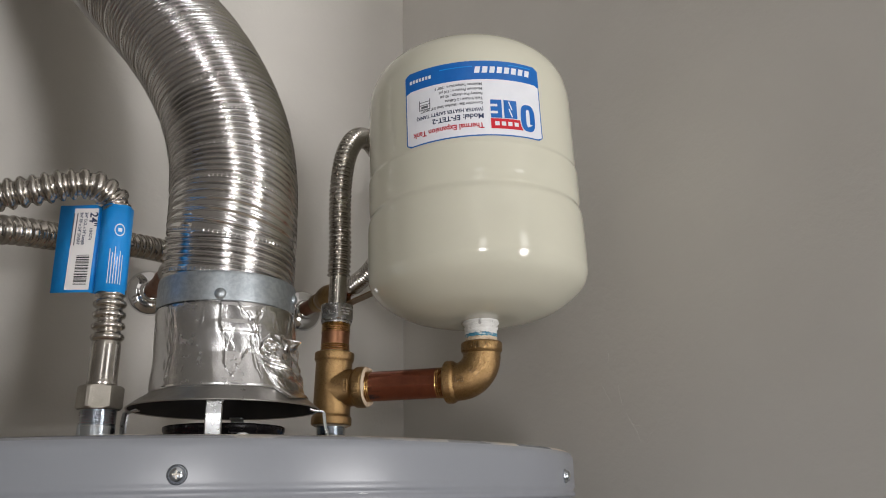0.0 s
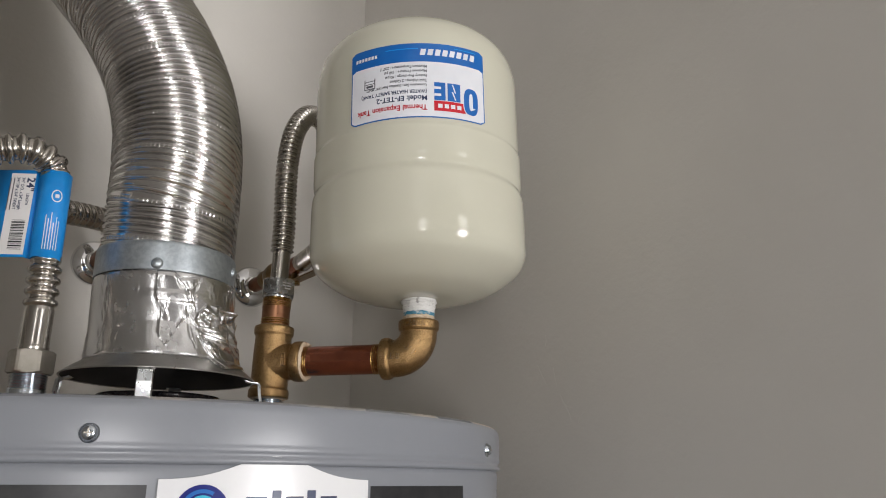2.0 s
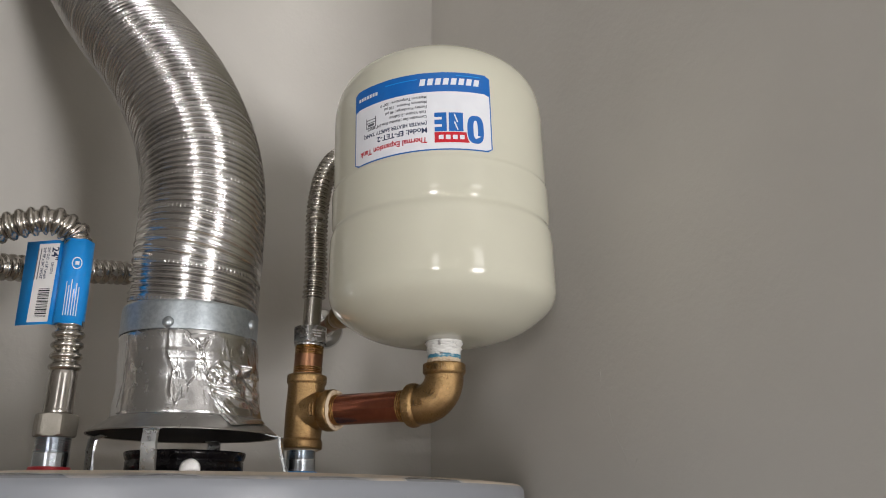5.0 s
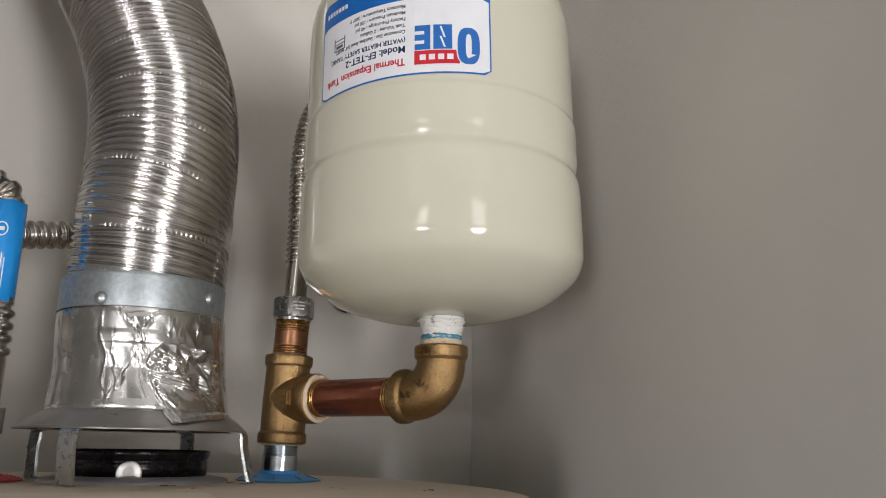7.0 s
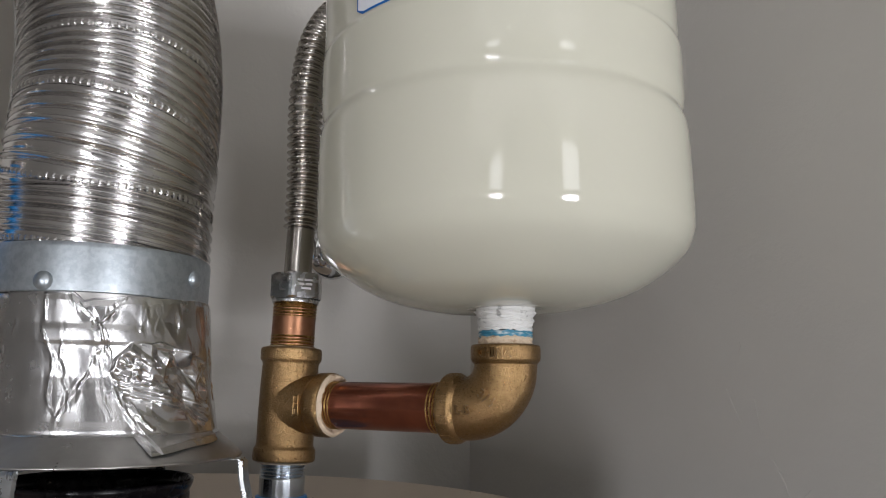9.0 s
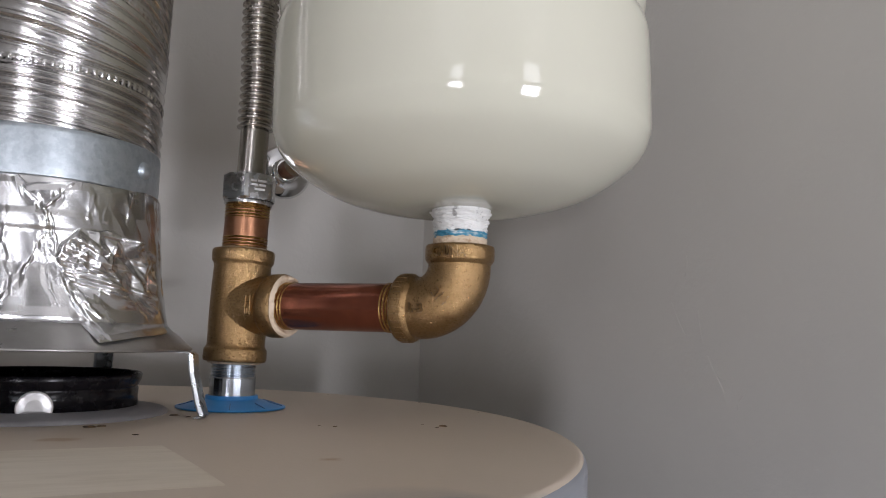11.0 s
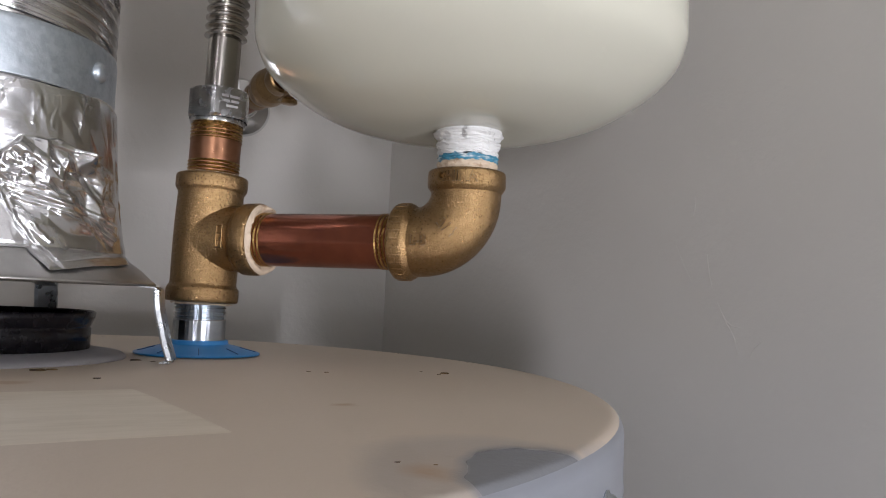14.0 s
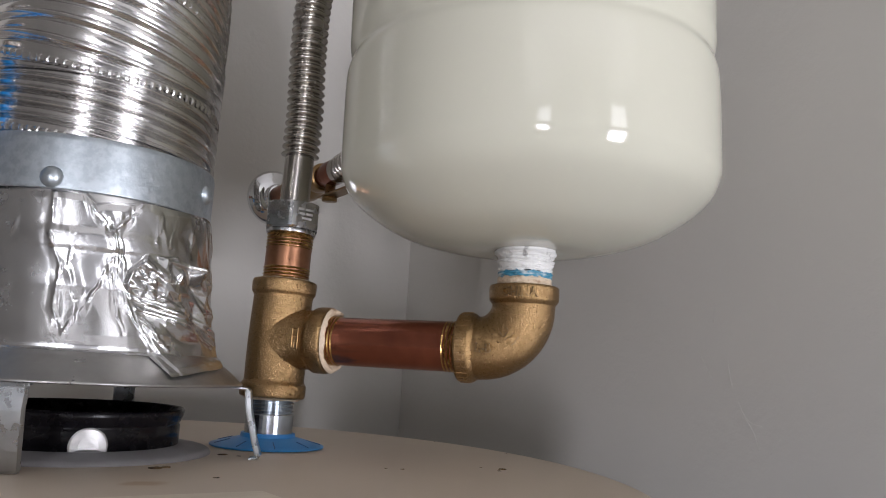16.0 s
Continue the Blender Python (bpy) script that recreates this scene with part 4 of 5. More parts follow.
# hexagonal house-like mark
for x0, x1, y0, y1 in ((0.1000, 0.1105, 0.0390, 0.0398), (0.1000, 0.1105, 0.0345, 0.0352), (0.1000, 0.1008, 0.0300, 0.0398), (0.1097, 0.1105, 0.0300, 0.0398), (0.1020, 0.1085, 0.0360, 0.0382), (0.1005, 0.1100, 0.0318, 0.0325)):
    label_patch("small_mark", x0, x1, y0, y1, 0.0003, M_GREYINK, sticker, n=4)


# ---- pipe fittings ----
PZ = 1.5968
RUN = Vector((KX - TX, KY - TY, 0))
SPAN = RUN.length
RUN.normalize()
TEE, ELB = Vector((TX, TY, PZ)), Vector((KX, KY, PZ))


brass_tee = thing("brass_tee", (TX, TY, PZ - 0.0335), "cast brass tee standing on a zinc nipple", "pipe tee")
body = [(0.0134, -0.028), (0.0136, -0.0335), (0.0177, -0.0335), (0.0185, -0.0322), (0.0184, -0.0262), (0.0174, -0.0250), (0.0168, -0.0238), (0.0171, -0.012), (0.0172, 0.0), (0.0171, 0.012), (0.0168, 0.0238), (0.0174, 0.0250), (0.0184, 0.0262), (0.0185, 0.0322), (0.0177, 0.0335), (0.0136, 0.0335), (0.0134, 0.028)]
link("run", lathe("run", rounded(body, 0.0012), TEE, 64, RISE), M_BRASS, brass_tee)
def branch_rows():
    """The side outlet: a fillet as tall as the run that narrows to a round banded mouth."""
    rows, n = [], 64
    side = RUN.cross(RISE).normalized()
    for h, lateral, tall in ((0.000, 0.0171, 0.0225), (0.006, 0.0171, 0.0215), (0.010, 0.0170, 0.0195), (0.014, 0.0169, 0.0177), (0.018, 0.0168, 0.0169), (0.0215, 0.0167, 0.0167), (0.0230, 0.0171, 0.0171), (0.0240, 0.0181, 0.0181),
                             (0.0250, 0.0186, 0.0186), (0.0315, 0.0187, 0.0187), (0.0328, 0.0183, 0.0183), (0.0335, 0.0176, 0.0176), (0.0335, 0.0138, 0.0138), (0.0290, 0.0136, 0.0136)):
        rows.append([TEE + RUN * h + side * lateral * math.cos(a) + RISE * tall * math.sin(a) for a in (2 * math.pi * j / n for j in range(n))])
    return rows


link("branch", grid_mesh("branch", branch_rows()), M_BRASS, brass_tee)


def mark_bars(centre, right, up, outward, sizes, mat, parent, name="cast_mark", raised=0.0008):
    for x0, y0, x1, y1 in sizes:
        bm = bmesh.new()
        m = Matrix((right, up, outward)).transposed().to_4x4()
        m.translation = centre
        box(bm, (x0, y0, -0.0006), (x1, y1, raised), m)
        bevel(bm, 0.00018, 1)
        part(name, bm, mat, parent, smooth=False)


out_t = Vector((RUN.y, -RUN.x, 0))
if out_t.y > 0:
    out_t = -out_t
# the mark's relief shade is put into a darker brass
mk = TEE + RUN * 0.0185 + out_t * 0.0166
mark_bars(mk, RUN, Vector((0, 0, 1)), out_t, ((-0.0020, -0.0058, -0.0013, 0.0058), (0.0013, -0.0058, 0.0020, 0.0058), (-0.002, 0.0051, 0.002, 0.0058), (-0.002, 0.0015, 0.002, 0.0021), (-0.002, -0.0022, 0.002, -0.0016), (-0.002, -0.0058, 0.002, -0.0051), (-0.0004, -0.0050, 0.0002, -0.0022)), M_BRASS_SHADE, brass_tee)

# sealant squeezed out of the joints
def dope_ring(name, centre, axis, r0, r1, h, seed, parent=None, label=""):
    w = Vector(axis).normalized()
    u = w.orthogonal().normalized()
    v = w.cross(u)
    rows = []
    seg = 72
    for k in range(7):
        t = k / 6
        row = []
        for j in range(seg):
            a = 2 * math.pi * j / seg
            e = 0.6 + 0.5 * noise.noise((math.cos(a) * 2.5, math.sin(a) * 2.5, seed)) + 0.25 * noise.noise((math.cos(a) * 9, math.sin(a) * 9, seed))
            r = r1 + (r0 - r1) * t - 0.0008 * (e - 0.6) * (1 - t)
            row.append(Vector(centre) + w * (h * e * math.sin(math.pi * min(1, t * 1.25 + 0.02)) * 1.0 + 0.0002) + (u * math.cos(a) + v * math.sin(a)) * r)
        rows.append(row)
    return link(name, grid_mesh(name, rows), M_DOPE, parent, label)


dope_ring("joint_sealant", TEE + RUN * 0.0336, RUN, 0.0134, 0.0181, 0.0034, 5, brass_tee, "cream pipe sealant smear")
dope_ring("joint_sealant", TEE + RISE * 0.0335, RISE, 0.0130, 0.0152, 0.0008, 8, brass_tee, "cream pipe sealant smear")
dope_ring("joint_sealant", TEE - RISE * 0.0335, -RISE, 0.0130, 0.0160, 0.0012, 11, brass_tee, "cream pipe sealant smear")

RB = TEE - RISE * PZ  # foot of the riser axis for heights

# upper nipple: bright pipe with cut threads at both ends
riser = thing("pipe_nipple", (TX, TY, 1.628), "short copper-coloured threaded nipple standing in the tee", "pipe nipple")
link("pipe", lathe("pipe", [(0.0131, 1.6250), (0.0131, 1.6560)], RB, 48, RISE), M_COPPER_NEW, riser)
link("thread", lathe("thread", thread_profile(0.0136, 1.6300, 1.6385), RB, 48, RISE), M_THREAD, riser, "bright cut brass thread", smooth=False)
link("thread", lathe("thread", thread_profile(0.0136, 1.6495, 1.6600), RB, 48, RISE), M_THREAD, riser, "bright cut brass thread", smooth=False)

# long nipple
nipple = thing("pipe_nipple", TEE + RUN * 0.0335, "dark red copper-coloured nipple between tee and elbow", "pipe nipple")
S0, S1 = 0.0300, SPAN - 0.0300
link("pipe", lathe("pipe", rounded([(0.0132, S0), (0.0134, S0 + 0.011), (0.0135, S0 + 0.013), (0.0135, S1 - 0.013), (0.0134, S1 - 0.011), (0.0132, S1)], 0.001), TEE, 56, RUN), M_COPPER, nipple)
link("thread", lathe("thread", thread_profile(0.0138, S0 + 0.0040, S0 + 0.0090), TEE, 56, RUN), M_THREAD, nipple, "bright cut brass thread", smooth=False)
link("thread", lathe("thread", thread_profile(0.0138, S1 - 0.0105, S1 - 0.0035), TEE, 56, RUN), M_THREAD, nipple, "bright cut brass thread", smooth=False)


def elbow():
    ob = thing("brass_elbow", ELB, "cast brass elbow carrying the expansion tank", "pipe elbow")
    # the bend: from the inlet mouth round to the upright mouth
    c = ELB - RUN * 0.0225 + Vector((0, 0, 0.0225))
    line = [ELB - RUN * 0.0270, ELB - RUN * 0.0245]
    for k in range(13):
        a = math.pi / 2 * k / 12
        line.append(c + RUN * 0.0225 * math.sin(a) - Vector((0, 0, 0.0225)) * math.cos(a))
    line += [ELB + Vector((0, 0, 0.0245)), ELB + Vector((0, 0, 0.0270))]
    n = len(line)
    link("bend", sweep("bend", line, lambda i, s, a: 0.0164 + 0.0006 * math.sin(math.pi * i / (n - 1)), 64), M_BRASS, ob)
    rim = rounded([(0.0150, 0.0225), (0.0164, 0.0230), (0.0176, 0.0245), (0.0185, 0.0258), (0.0185, 0.0322), (0.0178, 0.0334), (0.0138, 0.0334), (0.0136, 0.028)], 0.0011)
    link("mouth", lathe("mouth", rim, ELB, 64, -RUN), M_BRASS, ob)
    up = link("mouth", lathe("mouth", rim, ELB, 64), M_BRASS, ob)
    # raised lettering on the upper mouth and on the bend, darkened for relief shade
    mid, size = radians(-131), 0.0066

    def on_rim(px, py, h):
        a = mid + (px - 0.0110) / 0.0185
        r = 0.01875 + h
        return Vector((KX + r * math.cos(a), KY + r * math.sin(a), PZ + 0.0267 + py))
    bend_text("cast_lettering", "CHINA", size, on_rim, M_BRASS_SHADE, up, 0.0185, 0.0012)
    # grip ribs round the inlet mouth
    side = RUN.cross(Vector((0, 0, 1)))
    for k in range(30):
        a = 2 * math.pi * k / 30
        out = side * math.cos(a) + Vector((0, 0, 1)) * math.sin(a)
        m = Matrix((RUN, out.cross(RUN), out)).transposed().to_4x4()
        m.translation = ELB - RUN * 0.0290 + out * 0.0183
        bm = bmesh.new()
        box(bm, (-0.0030, -0.0005, -0.0006), (0.0028, 0.0005, 0.0005), m)
        bevel(bm, 0.0002, 1)
        part("grip_rib", bm, M_BRASS, ob, smooth=False)
    right = RUN

    def flat(origin, angle):
        ca, sa = math.cos(angle), math.sin(angle)
        o = Vector(origin)

        def put(px, py, h):
            x, y = px * ca - py * sa, px * sa + py * ca
            q = o + right * x + Vector((0, 0, 1)) * y
            # lay it on the round of the bend
            w = Vector((q.x, q.y, q.z)) - c
            flat_w = w - out_t * w.dot(out_t)
            d = flat_w.length - 0.0225
            bulge = math.sqrt(max(0.0001 ** 2, 0.0168 ** 2 - d * d))
            return c + flat_w + out_t * (bulge + 0.0008 + h)
        return put
    bend_text("cast_lettering", "3/4", 0.0072, flat(ELB - RUN * 0.0090 + Vector((0, 0, 0.0068)), radians(-38)), M_BRASS_SHADE, ob, 0.0090, 0.0010)
    bend_text("cast_lettering", "L-B", 0.0068, flat(ELB - RUN * 0.0215 + Vector((0, 0, -0.0025)), 0), M_BRASS_SHADE, ob, 0.0085, 0.0010)
    return ob


elbow()


# ---- flexible connectors ----
def hex_nut(z0, z1, x, y, flat_r, turn, mat, parent, label):
    """A chamfered hexagon with a round collar under it."""
    n = 48
    rows = []
    for z, cut in ((z0, 0.90), (z0 + 0.0012, 1.0), (z1 - 0.0012, 1.0), (z1, 0.90), (z1, 0.62)):
        row = []
        for j in range(n):
            a = 2 * math.pi * j / n
            h = flat_r / math.cos((a % (math.pi / 3)) - math.pi / 6)
            r = min(h, flat_r * 1.125) if cut == 1.0 else min(h, flat_r * 1.155) * cut if cut < 0.9 else min(h, flat_r * 1.03)
            row.append((x + r * math.cos(a + turn), y + r * math.sin(a + turn), z))
        rows.append(row)
    return link("nut", grid_mesh("nut", rows, True), mat, parent, label, smooth=False)


def corrugated(line, r_in, r_out, pitch, s0=0.0):
    """Annular corrugations, rounded crests and narrower troughs."""
    def radius(i, s, a):
        k = 0.5 + 0.5 * math.cos(2 * math.pi * (s + s0) / pitch)
        return r_in + (r_out - r_in) * k ** 0.8 + 0.0001 * noise.noise((s * 90, a, 2))
    return radius


hose_r = thing("water_hose", (TX, TY, 1.659), "corrugated stainless water hose looping from the tee to the wall valve", "water hose", "water hoses")
nut_r = hex_nut(1.6600, 1.6757, TX + 0.0019, TY, 0.0147, radians(8), M_NUT, hose_r, "shiny plated hexagon nut")
link("washer", lathe("washer", rounded([(0.0125, 1.6580), (0.0143, 1.6580), (0.0143, 1.6606), (0.0125, 1.6606)], 0.0005), RB, 40, RISE), M_NUT, hose_r)
link("sleeve", lathe("sleeve", rounded([(0.0080, 1.6750), (0.0090, 1.6758), (0.0086, 1.6775), (0.0086, 1.7040), (0.0080, 1.7075)], 0.0008), RB, 40, RISE), M_STAINLESS, hose_r, "smooth steel sleeve")
HXR = TX + 0.0030
loop = [(HXR, TY, 1.7060), (HXR + 0.0006, TY, 1.7350), (HXR - 0.0010, TY - 0.001, 1.7700), (HXR - 0.0004, TY - 0.001, 1.8050), (HXR + 0.0062, TY + 0.002, 1.8380), (HXR + 0.024, TY + 0.013, 1.8655), (HXR + 0.053, TY + 0.034, 1.8765), (HXR + 0.082, TY + 0.054, 1.8590),
        (HXR + 0.093, TY + 0.066, 1.8200), (HXR + 0.095, TY + 0.075, 1.7850), (HXR + 0.0945, TY + 0.088, 1.7640), (0.515, 0.842, 1.7520), (0.515, 0.873, 1.7470)]
line = smooth_line(loop, 0.0006)
link("corrugated_tube", sweep("corrugated_tube", line, corrugated(line, 0.0086, 0.0113, 0.0049), 32), M_STAINLESS, hose_r)
fa = radians(-82)
fo = Vector((math.cos(fa), math.sin(fa), 0))
fs = Vector((-fo.y, fo.x, 0))
for dz, words in ((0.0030, ((-0.0050, -0.0012), (-0.0006, 0.0048))), (0.0004, ((-0.0040, -0.0006), (0.0002, 0.0046))), (-0.0022, ((-0.0024, 0.0040),))):
    mark_bars(Vector((TX + 0.0019, TY, 1.6680 + dz)) + fo * 0.0146, fs, Vector((0, 0, 1)), fo, tuple((a, -0.0007, b, 0.0007) for a, b in words), M_TAB, nut_r, "stamped_mark", 0.0003)

hose_l = thing("water_hose", (LX, LY, 1.549), "corrugated stainless water hose with a blue paper tag", "water hose", "water hoses")
hex_nut(1.5665, 1.5835, LX, LY, 0.0146, radians(44), M_DULLNUT, hose_l, "dull forged hexagon nut")
link("sleeve", lathe("sleeve", rounded([(0.0095, 1.5830), (0.0108, 1.5838), (0.0112, 1.5865), (0.0107, 1.5875), (0.0106, 1.6150), (0.0100, 1.6175)], 0.0008), (LX, LY, 0), 40), M_STAINLESS, hose_l, "smooth steel sleeve")
path_l = [(LX, LY, 1.6165), (LX - 0.0012, LY, 1.6500), (LX - 0.0026, LY, 1.6900), (LX - 0.0038, LY, 1.7190), (LX - 0.0085, LY - 0.001, 1.7335), (0.1890, 0.6985, 1.7400), (0.1700, 0.7005, 1.7365), (0.1500, 0.7060, 1.7295), (0.1275, 0.7140, 1.7230), (0.085, 0.727, 1.7080), (0.045, 0.730, 1.686), (0.012, 0.720, 1.655), (0.006, 0.705, 1.610),
          (0.030, 0.700, 1.585), (0.060, 0.712, 1.610), (0.080, 0.730, 1.660), (0.105, 0.745, 1.697), (0.1329, 0.7600, 1.7106), (0.1545, 0.7756, 1.7172), (0.1782, 0.7955, 1.7235), (0.222, 0.828, 1.7365), (0.2717, 0.8622, 1.7480), (0.300, 0.885, 1.7510), (0.312, 0.915, 1.7470)]
line = smooth_line(path_l, 0.0009)
link("corrugated_tube", sweep("corrugated_tube", line, lambda i, s, a: min(0.0110 if 0.034 < s < 0.112 else 1.0, 0.0094 + 0.0030 * math.sqrt(max(0.0, 1 - (((s / 0.0087) % 1.0 - 0.5) / 0.33) ** 2))), 32), M_STAINLESS, hose_l)

# folded tag: a sleeve round the hose and a flat flag beside it
TGX = LX - 0.0022
TAG0, TAG1 = 1.6545, 1.7260
flag_dir = Vector((-0.90, 0.436, 0)).normalized()
face_n = Vector((-flag_dir.y, flag_dir.x, 0))
if face_n.y > 0:
    face_n = -face_n
rows = []
outline = []
for k in range(25):
    a = math.atan2(face_n.y, face_n.x) - radians(85) + radians(265) * k / 24
    outline.append(Vector((TGX, LY, 0)) + Vector((math.cos(a), math.sin(a), 0)) * 0.0117)
flag_end = Vector((TGX, LY, 0)) + flag_dir * 0.0430 + face_n * 0.002
outline = [flag_end + face_n * 0.0003] + [Vector((TGX, LY, 0)) + flag_dir * 0.0150 + face_n * 0.0062] + outline[::1] + [Vector((TGX, LY, 0)) + flag_dir * 0.0150 + face_n * 0.0052] + [flag_end - face_n * 0.0003]
for z in (TAG0, (TAG0 + TAG1) / 2, TAG1):
    lean = (z - TAG0) * 0.02
    rows.append([Vector((p.x - lean, p.y, z + 0.0005 * math.sin(i))) for i, p in enumerate(outline)])
tag = link("tag", grid_mesh("tag", rows, False), M_TAGBLUE, hose_l, "blue paper tag wrapped round the hose")
tag.modifiers.new("thickness", "SOLIDIFY").thickness = 0.0004


def on_flag(x, y, h=0.0):
    """x runs from the hose out along the flag, y up."""
    p = Vector((TGX, LY, 0)) + flag_dir * x + face_n * (0.0062 - (x - 0.015) * 0.130 + 0.0006 + h)
    return Vector((p.x, p.y, TAG0 + y))


def flag_patch(name, x0, x1, y0, y1, h, mat, parent):
    return link(name, grid_mesh(name, [[on_flag(x0, y0, h), on_flag(x1, y0, h)], [on_flag(x0, y1, h), on_flag(x1, y1, h)]], False), mat, parent, smooth=False)


white = flag_patch("tag_sticker", 0.0140, 0.0325, 0.0020, 0.0690, 0.0002, M_TAGWHITE, tag)
rng = random.Random(4)
y = 0.0060
while y < 0.0300:
    w = rng.choice((0.0004, 0.0004, 0.0008, 0.0012))
    flag_patch("barcode_bar", 0.0165, 0.0265, y, y + w, 0.0004, M_BLACKINK, white)
    y += w + rng.choice((0.0004, 0.0006, 0.0009))


# print runs down the sticker
def down_text(body, x, y, size, width):
    bend_text("printed_line", body, size, lambda px, py, h: on_flag(x - py, y - px, 0.0004), M_DARKINK, white, width)


down_text('24"', 0.0200, 0.0655, 0.0085, 0.0115)
down_text("LENGTH", 0.0190, 0.0520, 0.0030, 0.0095)
down_text('3/4" O.D. x 24" Length', 0.0242, 0.0655, 0.0034, 0.0270)
down_text('3/4" FIP x 3/4" SWEAT', 0.0280, 0.0655, 0.0034, 0.0270)
for i in range(2):
    flag_patch("print_bar", 0.0295 + 0.0025 * i, 0.0303 + 0.0025 * i, 0.0380, 0.0650, 0.0004, M_GREYINK, white)


def on_sleeve(deg, z, h=0.0):
    a = math.atan2(face_n.y, face_n.x) + radians(deg)
    return Vector((TGX - (z - TAG0) * 0.02 + (0.0119 + h) * math.cos(a), LY + (0.0119 + h) * math.sin(a), z))


def sleeve_patch(name, d0, d1, z0, z1, mat, h=0.0003):
    n = 4
    link(name, grid_mesh(name, [[on_sleeve(d0 + (d1 - d0) * i / n, z, h) for i in range(n + 1)] for z in (z0, z1)], False), mat, tag, smooth=False)


for i in range(6):
    sleeve_patch("print_bar", 0 + 9 * i, 3 + 9 * i, TAG0 + 0.006, TAG0 + (0.034, 0.031, 0.036, 0.028, 0.033, 0.030)[i], M_LABEL)
rows = []
for r in (0.0052, 0.0042):
    rows.append([on_sleeve(28 + math.degrees(r * 0.75 * math.cos(t) / 0.0119), TAG0 + 0.0500 + r * math.sin(t), 0.0004) for t in (2 * math.pi * i / 24 for i in range(24))])
link("round_mark", grid_mesh("round_mark", rows), M_LABEL, tag, smooth=False)
sleeve_patch("round_mark", 22, 36, TAG0 + 0.0485, TAG0 + 0.0515, M_LABEL, 0.0004)

# ---- wall stubs ----
def escutcheon(x, z, label):
    prof = rounded([(0.0282, 0.0), (0.0282, 0.0016), (0.0255, 0.0050), (0.0190, 0.0085), (0.0130, 0.0100), (0.0115, 0.0130), (0.0098, 0.0134)], 0.002)
    ob = link("escutcheon", lathe("escutcheon", prof, (x, NORTH, z), 56, (0, -1, 0)), M_CHROME)
    return tagged(ob, label, "escutcheon", "escutcheons on the wall")


escutcheon(0.3140, 1.7440, "round chrome escutcheon round a copper stub on the wall")
escutcheon(0.5150, 1.7460, "round chrome escutcheon behind the brass valve")
stub_l = thing("pipe_stub", (0.3140, NORTH, 1.7440), "dull copper stub pipe coming out of the wall", "pipe stub", "stubs in the wall")
link("pipe", lathe("pipe", rounded([(0.0095, 0.0), (0.0095, 0.060), (0.0108, 0.062), (0.0108, 0.085), (0.0095, 0.087)], 0.001), (0.3140, NORTH, 1.7440), 36, (-0.02, -1, 0.03)), M_COPPER_DULL, stub_l)
link("ferrule", lathe("ferrule", rounded([(0.0118, 0.086), (0.0125, 0.090), (0.0125, 0.110), (0.0112, 0.114)], 0.001), (0.3140, NORTH, 1.7440), 36, (-0.02, -1, 0.03)), M_STAINLESS, stub_l)

valve = thing("ball_valve", (0.5150, NORTH, 1.7460), "brass ball valve on a copper stub at the wall", "valve")
vc, vax = Vector((0.5150, NORTH, 1.7460)), (0, -1, 0)
link("stub", lathe("stub", rounded([(0.0095, 0.0), (0.0095, 0.040)], 0.001), vc, 36, vax), M_COPPER_DULL, valve, "dull copper stub")
# shadow at the wall is put into the darker brass, lever included
link("body", lathe("body", rounded([(0.0100, 0.046), (0.0125, 0.047), (0.0125, 0.060), (0.0120, 0.062), (0.0155, 0.074), (0.0165, 0.084), (0.0155, 0.094), (0.0120, 0.106), (0.0125, 0.108), (0.0125, 0.120), (0.0100, 0.121)], 0.001), vc, 36, vax), M_BRASS_SHADE, valve, "cast brass valve body, coloured dark for the shade it stands in")
link("outlet", lathe("outlet", rounded([(0.0098, 0.115), (0.0098, 0.130), (0.0112, 0.132), (0.0112, 0.152), (0.0095, 0.154)], 0.001), vc, 36, vax), M_COPPER, valve, "dark red copper outlet")
link("ferrule", lathe("ferrule", rounded([(0.0108, 0.148), (0.0114, 0.149), (0.0114, 0.156), (0.0098, 0.157)], 0.001), vc, 36, vax), M_STAINLESS, valve, "pale steel ferrule")
bm = bmesh.new()
box(bm, (0.5085, 0.815, 1.7250), (0.5215, 0.905, 1.7268))
bevel(bm, 0.0006, 1)
lever = part("lever", bm, M_BRASS_SHADE, valve, "flat olive brass lever", smooth=False)
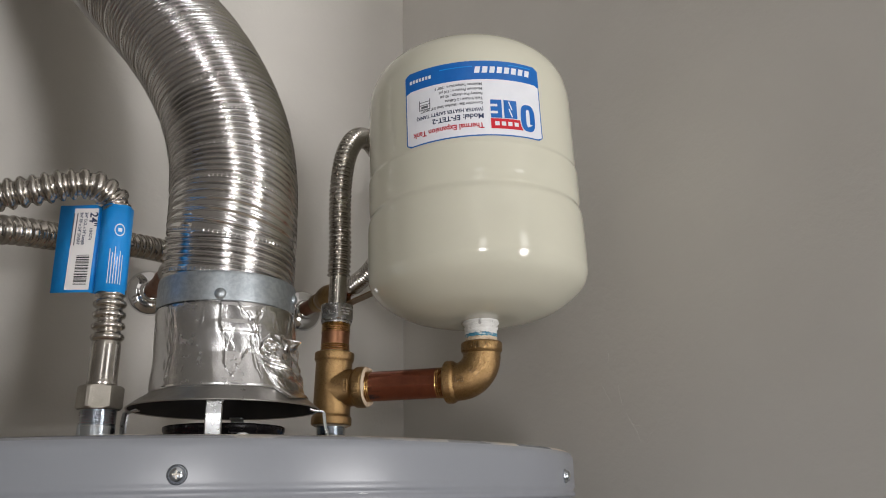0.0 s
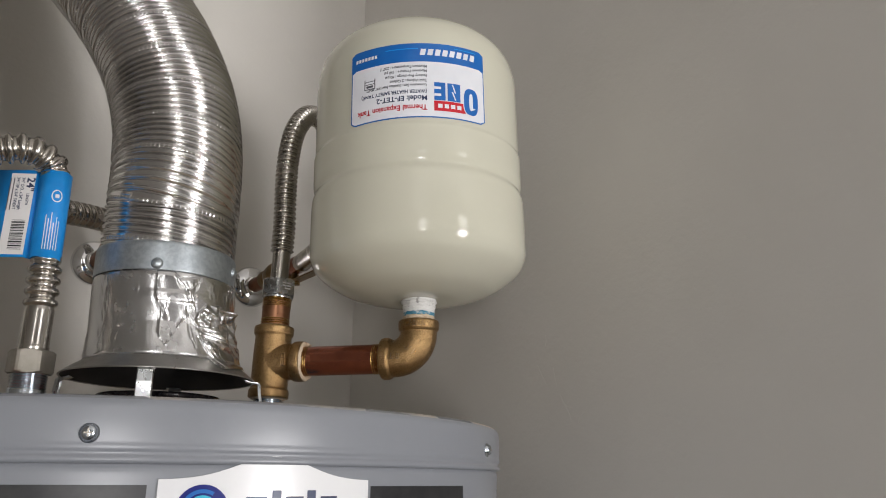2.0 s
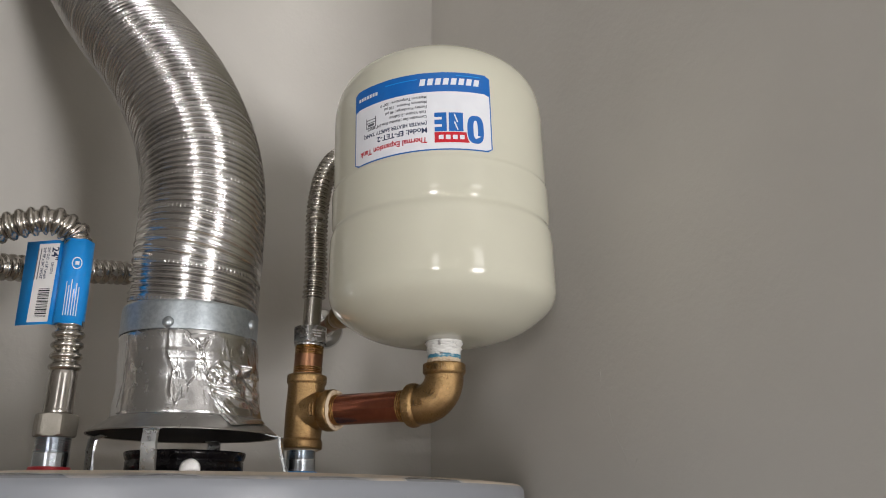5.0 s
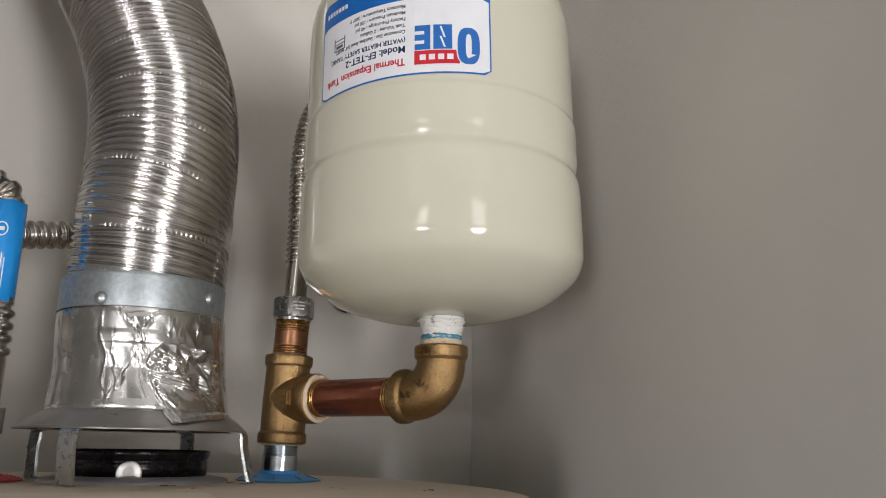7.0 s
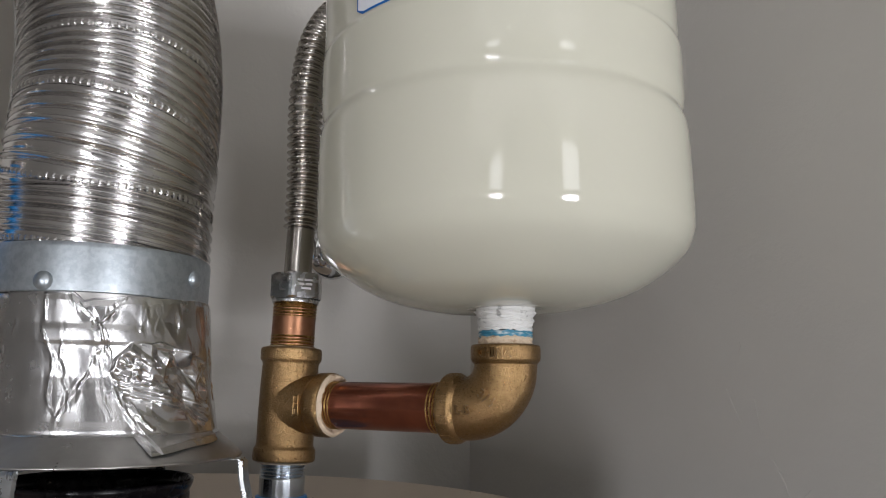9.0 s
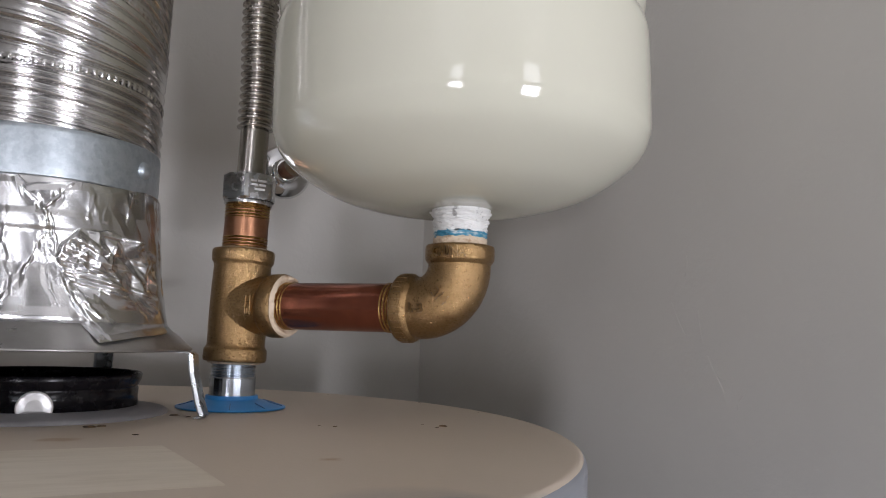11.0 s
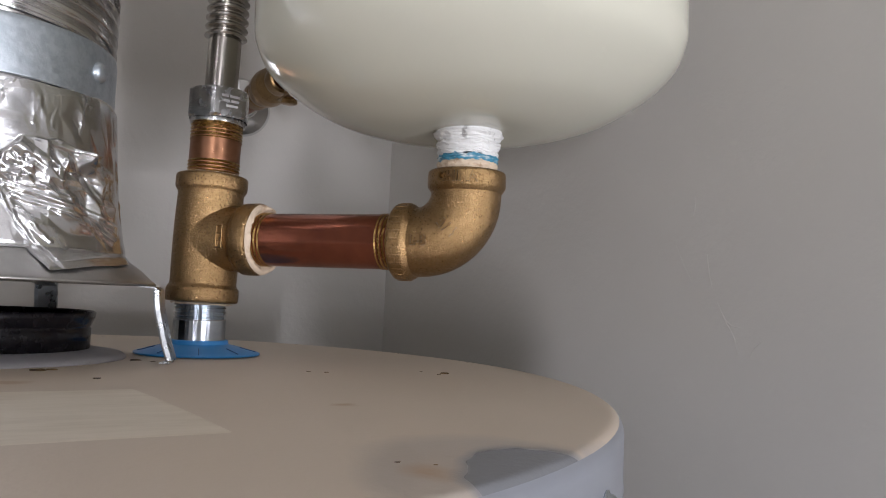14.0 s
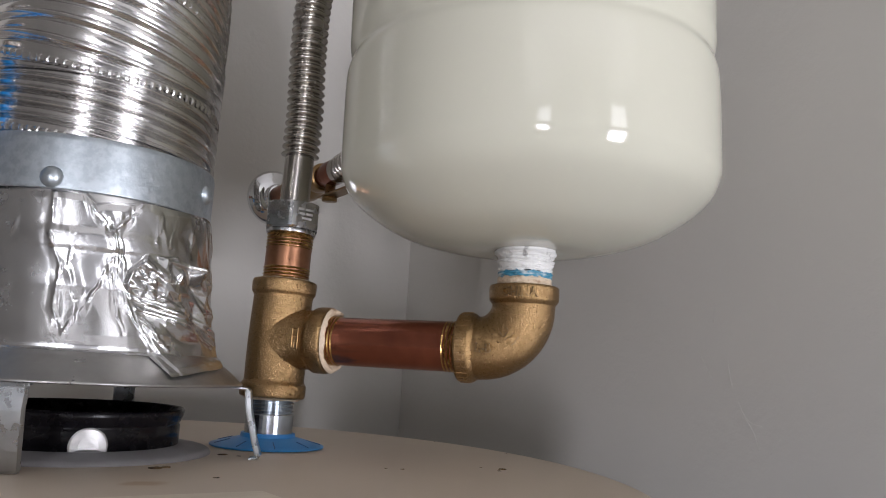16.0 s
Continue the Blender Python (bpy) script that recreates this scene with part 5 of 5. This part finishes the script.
link("pin", lathe("pin", [(0.0022, 0.0), (0.0022, 0.0012), (0.0, 0.0014)], (0.515, 0.826, 1.7250), 16, (0, 0, -1)), M_GALV, lever)
link("stem", lathe("stem", [(0.0045, 0.0), (0.0045, 0.018), (0.0065, 0.0185), (0.0065, 0.0225), (0.0, 0.0225)], (0.515, 0.893, 1.7440), 20, (0, 0, -1)), M_BRASS, valve)

# ---- crumbs on the lid ----
def crumbs():
    verts, faces = [], []
    r = random.Random(11)
    spots = [(0.506, 0.627, 0.0022), (0.500, 0.622, 0.0013), (0.497, 0.634, 0.0009), (0.447, 0.629, 0.0012), (0.440, 0.633, 0.0010), (0.354, 0.618, 0.0014), (0.3365, 0.6475, 0.0026), (0.342, 0.650, 0.0018), (0.3990, 0.4740, 0.0008), (0.4070, 0.4705, 0.0007), (0.4030, 0.4690, 0.0005), (0.379, 0.690, 0.0020), (0.385, 0.684, 0.0012)]
    for k in range(26):
        a, d = r.uniform(0, 2 * math.pi), 0.26 * math.sqrt(r.random())
        spots.append((HX + d * math.cos(a), HY + d * math.sin(a), r.uniform(0.0004, 0.0009)))
    for x, y, s in spots:
        b, n = len(verts), 6
        lid_z = float(np.interp(math.hypot(x - HX, y - HY), [0.1, 0.16, 0.19, 0.22, 0.245, 0.262, 0.274], [1.5363, 1.5361, 1.5356, 1.5346, 1.5332, 1.5318, 1.5305]))
        for lev, k in ((0.0, 1.0), (0.35, 0.7)):
            for j in range(n):
                a = 2 * math.pi * j / n
                q = s * k * r.uniform(0.6, 1.2)
                verts.append((x + q * math.cos(a) * 1.4, y + q * math.sin(a) * 0.8, lid_z - 0.0002 + lev * s))
        faces += [tuple(range(b + n, b + 2 * n))] + [(b + j, b + (j + 1) % n, b + n + (j + 1) % n, b + n + j) for j in range(n)]
    me = bpy.data.meshes.new("crumbs")
    me.from_pydata(verts, [], faces)
    ob = link("crumbs", me, M_DEBRIS, smooth=False)
    tagged(ob, "small brown crumbs scattered on the heater lid", "crumbs", kind="stuff")


crumbs()
